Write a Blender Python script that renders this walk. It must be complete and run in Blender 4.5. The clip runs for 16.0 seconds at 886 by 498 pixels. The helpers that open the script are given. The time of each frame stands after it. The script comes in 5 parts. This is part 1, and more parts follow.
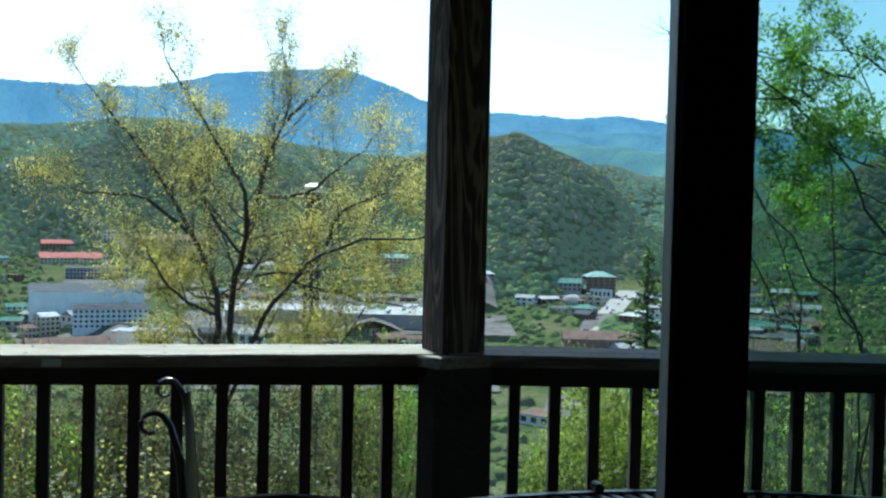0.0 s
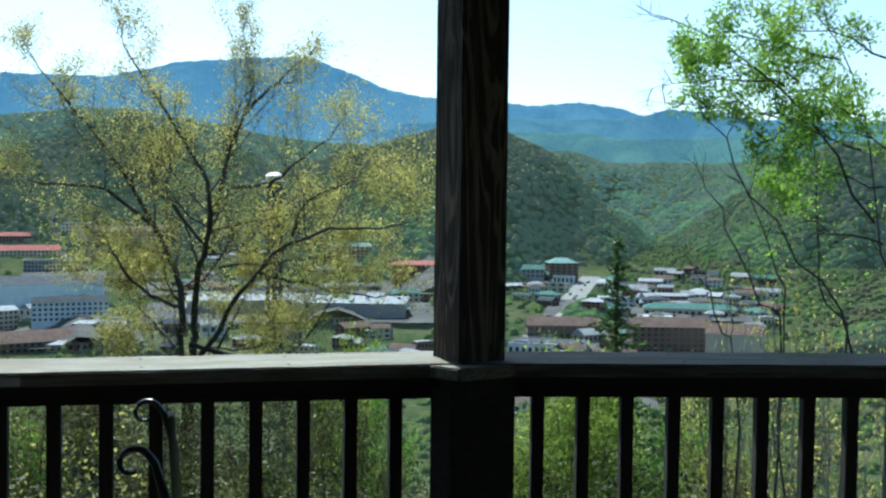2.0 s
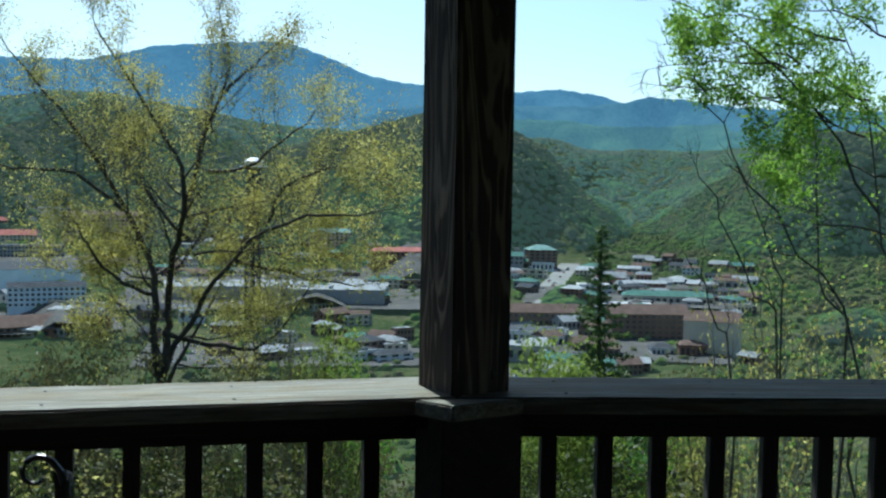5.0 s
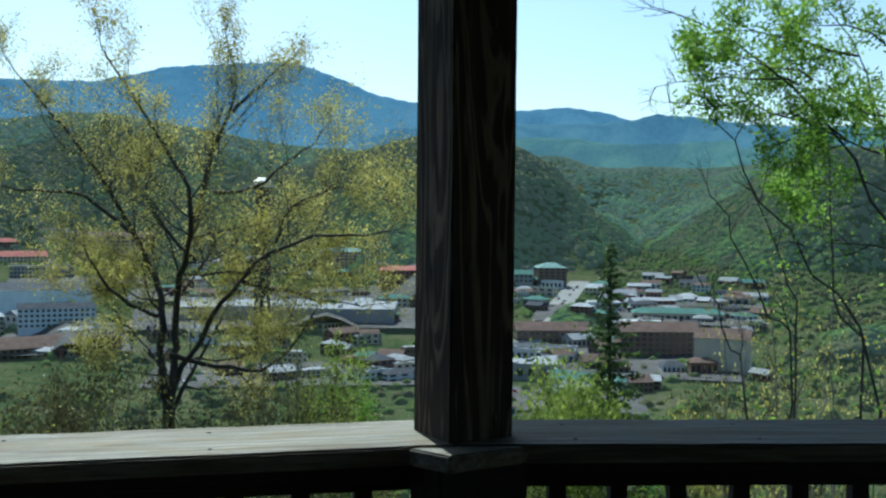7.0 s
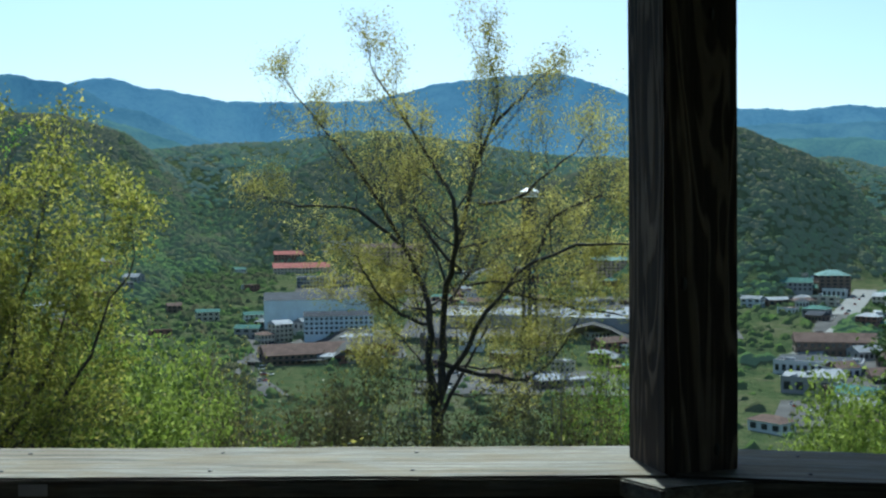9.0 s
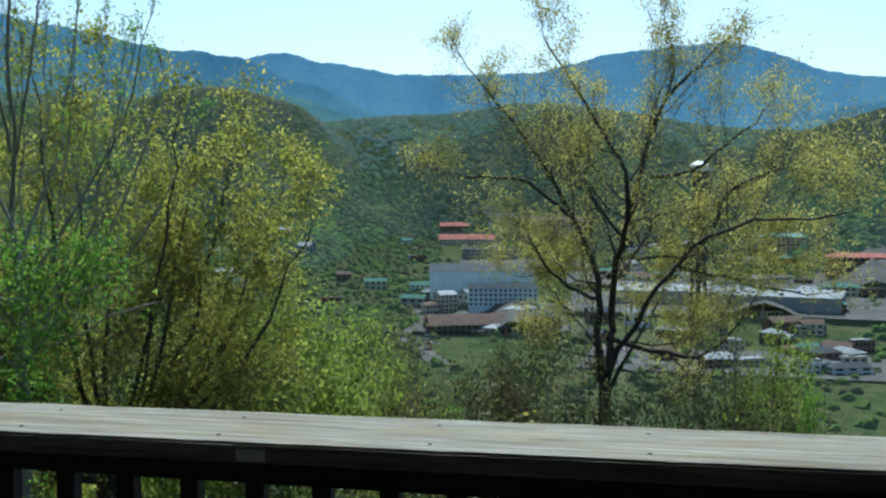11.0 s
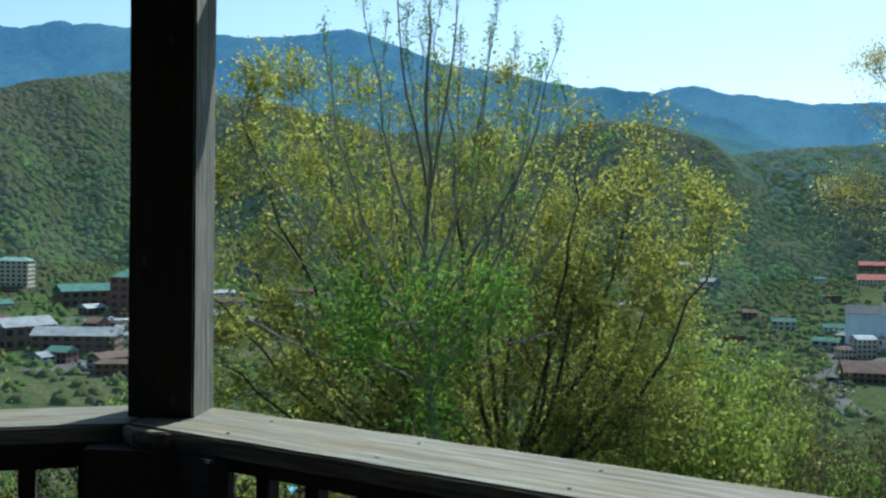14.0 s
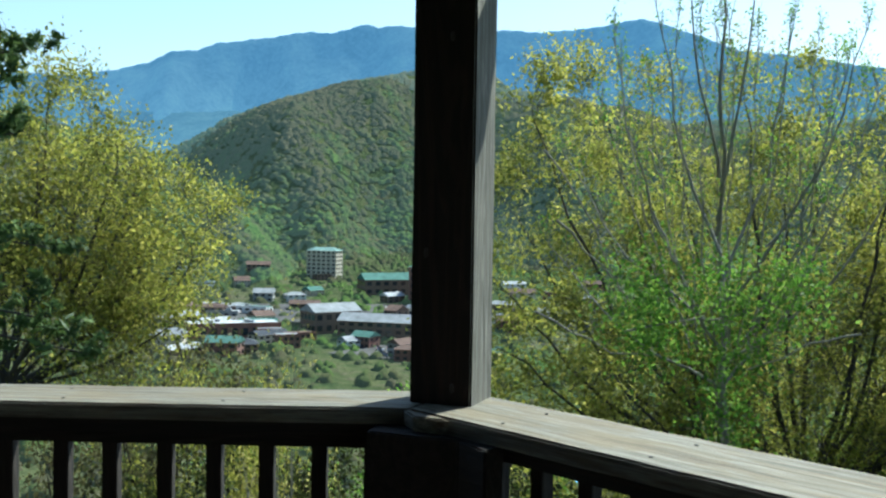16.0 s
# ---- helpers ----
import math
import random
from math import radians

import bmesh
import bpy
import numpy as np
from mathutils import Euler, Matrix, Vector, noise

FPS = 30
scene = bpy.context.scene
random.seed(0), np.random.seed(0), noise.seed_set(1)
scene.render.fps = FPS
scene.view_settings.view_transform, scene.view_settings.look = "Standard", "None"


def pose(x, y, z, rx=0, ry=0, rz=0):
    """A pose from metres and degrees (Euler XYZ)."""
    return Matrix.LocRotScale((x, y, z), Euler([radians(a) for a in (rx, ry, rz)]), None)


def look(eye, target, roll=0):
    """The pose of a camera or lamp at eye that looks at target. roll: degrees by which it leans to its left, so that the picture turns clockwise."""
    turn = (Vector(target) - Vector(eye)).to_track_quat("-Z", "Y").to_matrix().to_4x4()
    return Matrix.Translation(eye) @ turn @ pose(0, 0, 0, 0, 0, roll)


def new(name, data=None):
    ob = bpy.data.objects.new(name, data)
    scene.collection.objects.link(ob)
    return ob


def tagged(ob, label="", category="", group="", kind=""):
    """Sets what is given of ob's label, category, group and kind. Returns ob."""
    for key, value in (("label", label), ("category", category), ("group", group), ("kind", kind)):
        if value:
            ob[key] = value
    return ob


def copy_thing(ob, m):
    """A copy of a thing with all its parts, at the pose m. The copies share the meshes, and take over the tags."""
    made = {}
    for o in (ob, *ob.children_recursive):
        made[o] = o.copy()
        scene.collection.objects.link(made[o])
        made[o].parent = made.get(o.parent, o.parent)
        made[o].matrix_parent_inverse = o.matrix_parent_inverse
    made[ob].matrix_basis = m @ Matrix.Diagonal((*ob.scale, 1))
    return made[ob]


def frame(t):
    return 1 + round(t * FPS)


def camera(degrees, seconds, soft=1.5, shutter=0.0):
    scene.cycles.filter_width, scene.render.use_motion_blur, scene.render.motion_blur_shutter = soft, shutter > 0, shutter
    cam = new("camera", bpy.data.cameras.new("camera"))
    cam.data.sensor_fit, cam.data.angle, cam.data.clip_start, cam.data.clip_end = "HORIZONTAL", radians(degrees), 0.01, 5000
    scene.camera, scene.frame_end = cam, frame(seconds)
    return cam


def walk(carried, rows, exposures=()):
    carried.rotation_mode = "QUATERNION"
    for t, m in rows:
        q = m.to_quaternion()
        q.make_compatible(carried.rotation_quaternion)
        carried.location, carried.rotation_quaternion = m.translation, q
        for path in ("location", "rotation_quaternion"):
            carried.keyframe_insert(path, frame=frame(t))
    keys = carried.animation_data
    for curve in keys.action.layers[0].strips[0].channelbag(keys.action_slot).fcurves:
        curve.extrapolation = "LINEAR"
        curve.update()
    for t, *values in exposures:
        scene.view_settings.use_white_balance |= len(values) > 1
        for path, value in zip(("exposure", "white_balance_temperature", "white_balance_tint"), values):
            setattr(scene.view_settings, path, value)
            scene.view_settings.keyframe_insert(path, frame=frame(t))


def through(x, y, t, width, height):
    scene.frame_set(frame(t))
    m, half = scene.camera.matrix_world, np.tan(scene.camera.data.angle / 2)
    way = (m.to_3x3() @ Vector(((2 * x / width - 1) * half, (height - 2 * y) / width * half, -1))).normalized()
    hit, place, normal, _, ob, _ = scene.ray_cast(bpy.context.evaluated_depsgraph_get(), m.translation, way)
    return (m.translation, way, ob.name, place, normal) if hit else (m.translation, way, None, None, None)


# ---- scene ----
import collections

cam = camera(46.3, 16.0, soft=2.4)

PATH = [
    (0, (-0.029, -3.365, 1.494), (-0.024, -1.365, 1.437), 1.3),
    (0.5, (-0.041, -3.27, 1.482), (-0.08, -1.272, 1.408), 1.0),
    (1, (-0.078, -3.167, 1.48), (-0.095, -1.169, 1.394), 1.1),
    (1.5, (-0.127, -3.098, 1.495), (-0.094, -1.1, 1.415), 0.8),
    (2, (-0.177, -2.96, 1.5), (-0.1, -0.963, 1.421), 0.7),
    (2.5, (-0.19, -2.862, 1.493), (-0.115, -0.866, 1.388), 0.7),
    (3, (-0.178, -2.744, 1.498), (-0.14, -0.746, 1.423), 0.8),
    (3.5, (-0.149, -2.622, 1.511), (-0.082, -0.624, 1.458), 1.0),
    (4, (-0.144, -2.533, 1.51), (-0.064, -0.537, 1.419), 1.1),
    (4.5, (-0.175, -2.428, 1.511), (-0.058, -0.434, 1.406), 1.0),
    (7, (-0.136, -2.133, 1.532), (-0.037, -0.137, 1.463), 0.6),
    (7.5, (-0.088, -2.111, 1.541), (-0.143, -0.113, 1.489), 0.2),
    (8, (-0.05, -2.076, 1.542), (-0.235, -0.085, 1.489), 0.0),
    (8.5, (-0.026, -2.033, 1.539), (-0.31, -0.054, 1.484), -0.3),
    (9, (-0.022, -2.016, 1.54), (-0.432, -0.059, 1.488), -0.5),
    (9.2, (-0.029, -2.022, 1.542), (-0.491, -0.077, 1.478), -0.5),
    (11.3, (-0.208, -1.871, 1.511), (-1.003, -0.039, 1.4), -0.5),
    (11.5, (-0.218, -1.861, 1.51), (-1.078, -0.059, 1.402), -0.9),
    (12, (-0.229, -1.839, 1.51), (-1.186, -0.084, 1.436), -0.2),
    (12.5, (-0.231, -1.807, 1.509), (-1.281, -0.105, 1.444), 0.3),
    (13, (-0.228, -1.768, 1.505), (-1.368, -0.126, 1.449), -0.1),
    (13.5, (-0.229, -1.722, 1.506), (-1.476, -0.16, 1.444), 0.3),
    (14, (-0.23, -1.683, 1.511), (-1.593, -0.22, 1.467), 0.8),
    (14.5, (-0.228, -1.663, 1.512), (-1.714, -0.325, 1.456), 0.8),
    (15, (-0.223, -1.659, 1.511), (-1.813, -0.448, 1.441), 0.7),
    (15.5, (-0.22, -1.654, 1.51), (-1.893, -0.561, 1.438), 0.8),
    (16, (-0.229, -1.644, 1.511), (-1.941, -0.612, 1.445), 0.9),
]
walk(cam, [(t, look(eye, to, roll)) for t, eye, to, roll in PATH],
     [(0.0, 1.17, 5500, -5), (1.5, 1.02, 5500, -5), (2.5, 0.72, 5500, -5), (3.2, 0.57, 5500, -5), (7.0, 0.50, 5500, -5), (9.0, 0.45, 5500, -5), (11.5, 0.50, 5500, -5), (14.5, 0.58, 5500, -5), (15.4, 0.82, 5750, -4), (16.0, 1.02, 5750, -4)])

# ---- world and sun ----
SUN_AZ, SUN_EL = 17.0, 50.0
world = bpy.data.worlds.new("world")
scene.world = world
world.use_nodes = True
wn = world.node_tree
wn.nodes.clear()
sky = wn.nodes.new("ShaderNodeTexSky")
sky.sky_type, sky.sun_disc = "NISHITA", False
sky.sun_elevation, sky.sun_rotation = radians(SUN_EL), radians(-SUN_AZ)
sky.air_density, sky.dust_density, sky.ozone_density = 1.0, 1.0, 1.5
wb = wn.nodes.new("ShaderNodeBackground")
wb.inputs["Strength"].default_value = 0.105
wo = wn.nodes.new("ShaderNodeOutputWorld")
wn.links.new(sky.outputs[0], wb.inputs[0])
wn.links.new(wb.outputs[0], wo.inputs[0])
sun = new("sun", bpy.data.lights.new("sun", "SUN"))
sun.data.energy, sun.data.angle, sun.data.color = 5.0, radians(0.5), (1.0, 0.96, 0.88)
sun_way = Vector((-math.sin(radians(SUN_AZ)) * math.cos(radians(SUN_EL)),
                  math.cos(radians(SUN_AZ)) * math.cos(radians(SUN_EL)), math.sin(radians(SUN_EL))))
sun.matrix_world = look(sun_way * 50, (0, 0, 0))


# ---- materials ----
class Mat:
    """A node material in the making."""

    def __init__(self, name):
        self.m = bpy.data.materials.new(name)
        self.m.use_nodes = True
        self.t = self.m.node_tree
        self.t.nodes.clear()
        self.out = self.t.nodes.new("ShaderNodeOutputMaterial")
        self.co = self.t.nodes.new("ShaderNodeTexCoord")

    def node(self, kind, **values):
        n = self.t.nodes.new(kind)
        for k, v in values.items():
            n.inputs[k.replace("_", " ")].default_value = v
        return n

    def link(self, a, b):
        self.t.links.new(a, b)

    def coords(self, scale=(1, 1, 1), turn=(0, 0, 0), generated=False):
        n = self.t.nodes.new("ShaderNodeMapping")
        n.inputs["Scale"].default_value = scale
        n.inputs["Rotation"].default_value = turn
        self.link(self.co.outputs["Object"], n.inputs[0])
        return n.outputs[0]

    def noise(self, at, scale, detail=4, rough=0.6, warp=0.0):
        n = self.node("ShaderNodeTexNoise", Scale=scale, Detail=detail, Roughness=rough, Distortion=warp)
        self.link(at, n.inputs["Vector"])
        return n.outputs["Fac"]

    def ramp(self, fac, *stops):
        n = self.t.nodes.new("ShaderNodeValToRGB")
        e = n.color_ramp.elements
        while len(e) < len(stops):
            e.new(0.5)
        for el, (p, c) in zip(e, stops):
            el.position, el.color = p, (*c, 1) if len(c) == 3 else c
        self.link(fac, n.inputs[0])
        return n.outputs[0]

    def mix(self, fac, a, b, mode="MIX"):
        n = self.t.nodes.new("ShaderNodeMix")
        n.data_type, n.blend_type = "RGBA", mode
        for v, i in ((fac, 0), (a, 6), (b, 7)):
            if isinstance(v, (int, float)):
                n.inputs[i].default_value = v
            elif isinstance(v, tuple):
                n.inputs[i].default_value = (*v, 1)
            else:
                self.link(v, n.inputs[i])
        return n.outputs[2]

    def bump(self, height, strength=0.3, distance=0.01):
        n = self.node("ShaderNodeBump", Strength=strength, Distance=distance)
        self.link(height, n.inputs["Height"])
        return n.outputs[0]

    def finish(self, color, rough=0.8, normal=None, metal=0.0, spec=0.5):
        p = self.node("ShaderNodeBsdfPrincipled", Metallic=metal)
        p.inputs["Specular IOR Level"].default_value = spec
        if isinstance(color, tuple):
            p.inputs["Base Color"].default_value = (*color, 1)
        else:
            self.link(color, p.inputs["Base Color"])
        if isinstance(rough, (int, float)):
            p.inputs["Roughness"].default_value = rough
        else:
            self.link(rough, p.inputs["Roughness"])
        if normal is not None:
            self.link(normal, p.inputs["Normal"])
        self.link(p.outputs[0], self.out.inputs[0])
        return self.m


def wood(name, dark, mid, pale, axis, grain=1.0, rough=0.85, relief=0.6, figure=0.5):
    """Weathered softwood, its grain along the given axis of the piece."""
    w = Mat(name)
    s = [22.0, 22.0, 22.0]
    s["xyz".index(axis)] = 0.9
    at = w.coords(s)
    fine = w.noise(at, 3.2 * grain, 8, 0.7, 0.4)
    soft = w.coords([4.5 if a != axis else 0.55 for a in "xyz"])
    big = w.noise(soft, 1.6, 3, 0.5, 1.6)
    wave = w.node("ShaderNodeMath")
    wave.operation = "SINE"
    mul = w.node("ShaderNodeMath")
    mul.operation = "MULTIPLY"
    mul.inputs[1].default_value = 46.0
    w.link(big, mul.inputs[0])
    w.link(mul.outputs[0], wave.inputs[0])
    rings = w.ramp(wave.outputs[0], (0.15, (0, 0, 0)), (0.9, (1, 1, 1)))
    col = w.ramp(fine, (0.3, dark), (0.52, mid), (0.72, pale))
    col = w.mix(figure, col, w.mix(rings, dark, pale), "MIX")
    stain = w.ramp(w.noise(w.coords(), 2.3, 5, 0.65), (0.35, (0.55, 0.55, 0.55)), (0.65, (1, 1, 1)))
    col = w.mix(0.8, col, stain, "MULTIPLY")
    both = w.mix(0.5, fine, rings)
    return w.finish(col, rough, w.bump(both, relief, 0.004))


def plain(name, color, rough=0.6, metal=0.0, vary=0.25, scale=3.0, spec=0.5, relief=0.1):
    p = Mat(name)
    n = p.noise(p.coords(), scale, 6, 0.65)
    lo = tuple(c * (1 - vary) for c in color)
    hi = tuple(min(1, c * (1 + vary)) for c in color)
    return p.finish(p.ramp(n, (0.3, lo), (0.7, hi)), rough, p.bump(n, relief, 0.01), metal, spec)


def leafy(name, a, b, c, through=0.55, rough=0.55):
    """Leaves: each one's colour lies between three, and light comes through them."""
    f = Mat(name)
    geo = f.t.nodes.new("ShaderNodeNewGeometry")
    col = f.ramp(geo.outputs["Random Per Island"], (0.0, a), (0.55, b), (1.0, c))
    clump = f.ramp(f.noise(f.coords(), 0.9, 3), (0.35, (0.6, 0.62, 0.6)), (0.65, (1.15, 1.1, 1.05)))
    col = f.mix(1.0, col, clump, "MULTIPLY")
    d = f.node("ShaderNodeBsdfPrincipled", Roughness=rough)
    d.inputs["Specular IOR Level"].default_value = 0.15
    tr = f.node("ShaderNodeBsdfTranslucent")
    f.link(col, d.inputs["Base Color"])
    f.link(col, tr.inputs["Color"])
    mx = f.node("ShaderNodeMixShader", Fac=through)
    f.link(d.outputs[0], mx.inputs[1])
    f.link(tr.outputs[0], mx.inputs[2])
    f.link(mx.outputs[0], f.out.inputs[0])
    return f.m


# Corner post: its shaded and its skylit sides are put into two wood colours.
WOOD_SHADED = wood("dark post wood, shaded side", (0.006, 0.003, 0.002), (0.016, 0.008, 0.005), (0.034, 0.018, 0.012), "z", figure=0.3)
WOOD_LIT = wood("pale post wood, lit side", (0.05, 0.045, 0.033), (0.22, 0.205, 0.165), (0.36, 0.34, 0.29), "z", figure=0.25)
WOOD_POST = wood("weathered post wood", (0.018, 0.010, 0.006), (0.085, 0.052, 0.032), (0.30, 0.22, 0.155), "z", figure=0.55)


def cap_wood():
    """Old grey rail board: fine streaks along it, worn tan patches, dark cracks."""
    w = Mat("sun-bleached cap wood")
    fine = w.noise(w.coords((1.3, 26, 26)), 3.0, 9, 0.8, 0.4)
    blotch = w.noise(w.coords((1.0, 4.0, 4.0)), 3.2, 6, 0.7, 0.8)
    streak = w.noise(w.coords((0.5, 14, 14)), 2.4, 4, 0.6, 1.2)
    grey = w.ramp(fine, (0.34, (0.06, 0.053, 0.04)), (0.5, (0.16, 0.148, 0.115)), (0.66, (0.30, 0.285, 0.235)))
    tan = w.ramp(fine, (0.34, (0.10, 0.08, 0.055)), (0.66, (0.23, 0.195, 0.13)))
    col = w.mix(w.ramp(blotch, (0.45, (0, 0, 0)), (0.58, (1, 1, 1))), grey, tan)
    col = w.mix(0.7, col, w.ramp(streak, (0.36, (0.4, 0.37, 0.33)), (0.48, (1, 1, 1))), "MULTIPLY")
    return w.finish(col, w.ramp(blotch, (0.4, (0.66, 0.66, 0.66)), (0.7, (0.85, 0.85, 0.85))), w.bump(w.mix(0.4, fine, streak), 0.8, 0.005), 0.0, 0.3)


WOOD_CAP = cap_wood()
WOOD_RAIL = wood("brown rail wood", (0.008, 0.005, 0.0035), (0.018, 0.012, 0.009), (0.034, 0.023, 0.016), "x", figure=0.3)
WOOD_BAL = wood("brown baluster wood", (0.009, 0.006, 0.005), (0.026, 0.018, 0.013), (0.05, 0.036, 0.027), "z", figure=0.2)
WOOD_DECK = wood("grey deck wood", (0.035, 0.026, 0.02), (0.09, 0.072, 0.055), (0.15, 0.125, 0.10), "x", figure=0.2)
SIDING = wood("stained wall boards", (0.02, 0.013, 0.009), (0.055, 0.036, 0.024), (0.09, 0.062, 0.042), "x", figure=0.2)
IRON = plain("black painted iron", (0.012, 0.012, 0.013), 0.28, 0.0, 0.3, 40, 0.6)
STRIP = plain("grey weather strip", (0.30, 0.31, 0.32), 0.5, 0.0, 0.15, 20)
FRAME = plain("dark door paint", (0.02, 0.013, 0.010), 0.5, 0.0, 0.3, 12)
STAPLE = plain("pale paper tag", (0.45, 0.44, 0.42), 0.7)
PLASTER = plain("room plaster", (0.30, 0.25, 0.19), 0.9)
CARPET = plain("room carpet", (0.06, 0.045, 0.035), 1.0, 0, 0.3, 60)
BARK = wood("grey-brown bark", (0.018, 0.014, 0.010), (0.05, 0.04, 0.03), (0.10, 0.085, 0.07), "z", figure=0.1)
BARK_PALE = wood("pale grey bark", (0.12, 0.11, 0.085), (0.25, 0.23, 0.185), (0.42, 0.39, 0.32), "z", figure=0.1)
LEAF_GOLD = leafy("golden oak buds", (0.28, 0.25, 0.06), (0.45, 0.41, 0.10), (0.60, 0.56, 0.20))
LEAF_OLIVE = leafy("yellow-green spring leaves", (0.16, 0.19, 0.032), (0.33, 0.34, 0.06), (0.50, 0.46, 0.12), 0.62)
LEAF_GREEN = leafy("fresh green leaves", (0.08, 0.18, 0.025), (0.16, 0.31, 0.04), (0.28, 0.43, 0.08))
LEAF_LOCUST = leafy("feathery locust leaves", (0.12, 0.24, 0.03), (0.24, 0.40, 0.05), (0.38, 0.54, 0.10), 0.6)
LEAF_BRIGHT = leafy("bright lime leaves", (0.13, 0.19, 0.03), (0.23, 0.30, 0.05), (0.35, 0.42, 0.11))
# The shade of the undergrowth is put into this darker leaf colour.
LEAF_UNDER = leafy("shaded undergrowth leaves", (0.028, 0.028, 0.012), (0.055, 0.068, 0.018), (0.10, 0.13, 0.03), 0.4)
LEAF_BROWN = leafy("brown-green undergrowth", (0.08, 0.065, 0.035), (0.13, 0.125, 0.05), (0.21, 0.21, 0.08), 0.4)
NEEDLES = leafy("dark conifer needles", (0.05, 0.085, 0.03), (0.085, 0.14, 0.045), (0.14, 0.20, 0.06), 0.35)
GRASS = plain("rough grass and leaf litter", (0.07, 0.07, 0.03), 1.0, 0, 0.5, 0.7)

glass = Mat("tinted door glass")
gt = glass.node("ShaderNodeBsdfTransparent")
gt.inputs["Color"].default_value = (0.64, 0.74, 0.72, 1)
gg = glass.node("ShaderNodeBsdfGlossy", Roughness=0.02)
gf = glass.node("ShaderNodeFresnel", IOR=1.45)
gm = glass.t.nodes.new("ShaderNodeMixShader")
glass.link(gf.outputs[0], gm.inputs[0])
glass.link(gt.outputs[0], gm.inputs[1])
glass.link(gg.outputs[0], gm.inputs[2])
glass.link(gm.outputs[0], glass.out.inputs[0])
GLASS = glass.m


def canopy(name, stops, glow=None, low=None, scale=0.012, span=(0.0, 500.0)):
    """Wooded slopes: patches of new green, brown and dark conifers. Haze is painted in as emission; on the far ranges
    of the backdrop it is stronger lower down.
    """
    f = Mat(name)
    at = f.coords()
    patch = f.noise(at, scale, 6, 0.6, 0.3)
    fine = f.noise(at, scale * 9, 5, 0.7)
    both = f.mix(0.5, patch, fine)
    col = f.ramp(both, *stops)
    p = f.node("ShaderNodeBsdfPrincipled", Roughness=1.0)
    p.inputs["Specular IOR Level"].default_value = 0.0
    f.link(col, p.inputs["Base Color"])
    f.link(f.bump(fine, 0.7, 8.0), p.inputs["Normal"])
    # painted haze: emission from low at the foot to glow at the crest
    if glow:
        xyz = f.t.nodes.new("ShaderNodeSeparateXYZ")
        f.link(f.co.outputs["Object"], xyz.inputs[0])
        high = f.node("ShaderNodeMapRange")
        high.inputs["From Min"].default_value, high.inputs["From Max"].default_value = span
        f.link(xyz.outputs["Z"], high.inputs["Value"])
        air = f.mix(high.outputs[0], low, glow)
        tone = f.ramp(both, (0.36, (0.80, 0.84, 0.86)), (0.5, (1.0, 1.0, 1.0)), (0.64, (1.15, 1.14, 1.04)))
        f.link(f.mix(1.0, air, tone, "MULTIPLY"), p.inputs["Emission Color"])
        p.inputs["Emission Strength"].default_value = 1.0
    f.link(p.outputs[0], f.out.inputs[0])
    return f.m


GREENS = ((0.38, (0.022, 0.036, 0.014)), (0.47, (0.045, 0.06, 0.022)), (0.55, (0.07, 0.075, 0.032)), (0.62, (0.09, 0.08, 0.055)))
# The ground glows faintly and evenly too, for the same painted haze.
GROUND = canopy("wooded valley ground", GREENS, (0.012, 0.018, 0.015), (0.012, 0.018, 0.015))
# The blue of the three ranges is haze given as emission.
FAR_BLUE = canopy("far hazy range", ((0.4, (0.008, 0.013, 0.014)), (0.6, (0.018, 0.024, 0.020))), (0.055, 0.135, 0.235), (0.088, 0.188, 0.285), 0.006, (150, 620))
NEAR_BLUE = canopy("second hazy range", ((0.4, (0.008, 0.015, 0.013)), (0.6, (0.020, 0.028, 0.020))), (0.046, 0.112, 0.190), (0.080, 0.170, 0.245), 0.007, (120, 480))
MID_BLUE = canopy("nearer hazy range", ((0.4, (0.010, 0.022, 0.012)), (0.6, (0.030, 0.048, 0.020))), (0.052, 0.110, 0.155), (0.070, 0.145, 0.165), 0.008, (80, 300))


# ---- making meshes ----
def mesh_of(name, verts, faces, material, smooth=False):
    me = bpy.data.meshes.new(name)
    me.from_pydata([tuple(v) for v in verts], [], faces)
    me.materials.append(material)
    if smooth:
        me.polygons.foreach_set("use_smooth", [True] * len(me.polygons))
    me.update()
    return me


def quick_mesh(name, verts, quads, material, smooth=False):
    """A mesh from an array of vertices and an array of faces that all have as many corners."""
    me = bpy.data.meshes.new(name)
    verts, quads = np.asarray(verts, np.float32), np.asarray(quads, np.int32)
    k = quads.shape[1]
    me.vertices.add(len(verts))
    me.vertices.foreach_set("co", verts.ravel())
    me.loops.add(quads.size)
    me.loops.foreach_set("vertex_index", quads.ravel())
    me.polygons.add(len(quads))
    me.polygons.foreach_set("loop_start", np.arange(0, quads.size, k, dtype=np.int32))
    me.polygons.foreach_set("use_smooth", np.full(len(quads), smooth))
    me.materials.append(material)
    me.update(calc_edges=True)
    return me


def under(ob, parent):
    ob.parent = parent
    return ob


def part(name, bm, material, parent=None, label=""):
    me = bpy.data.meshes.new(name)
    bm.to_mesh(me)
    bm.free()
    me.materials.append(material)
    ob = new(name, me)
    if parent:
        ob.parent = parent
    return tagged(ob, label)


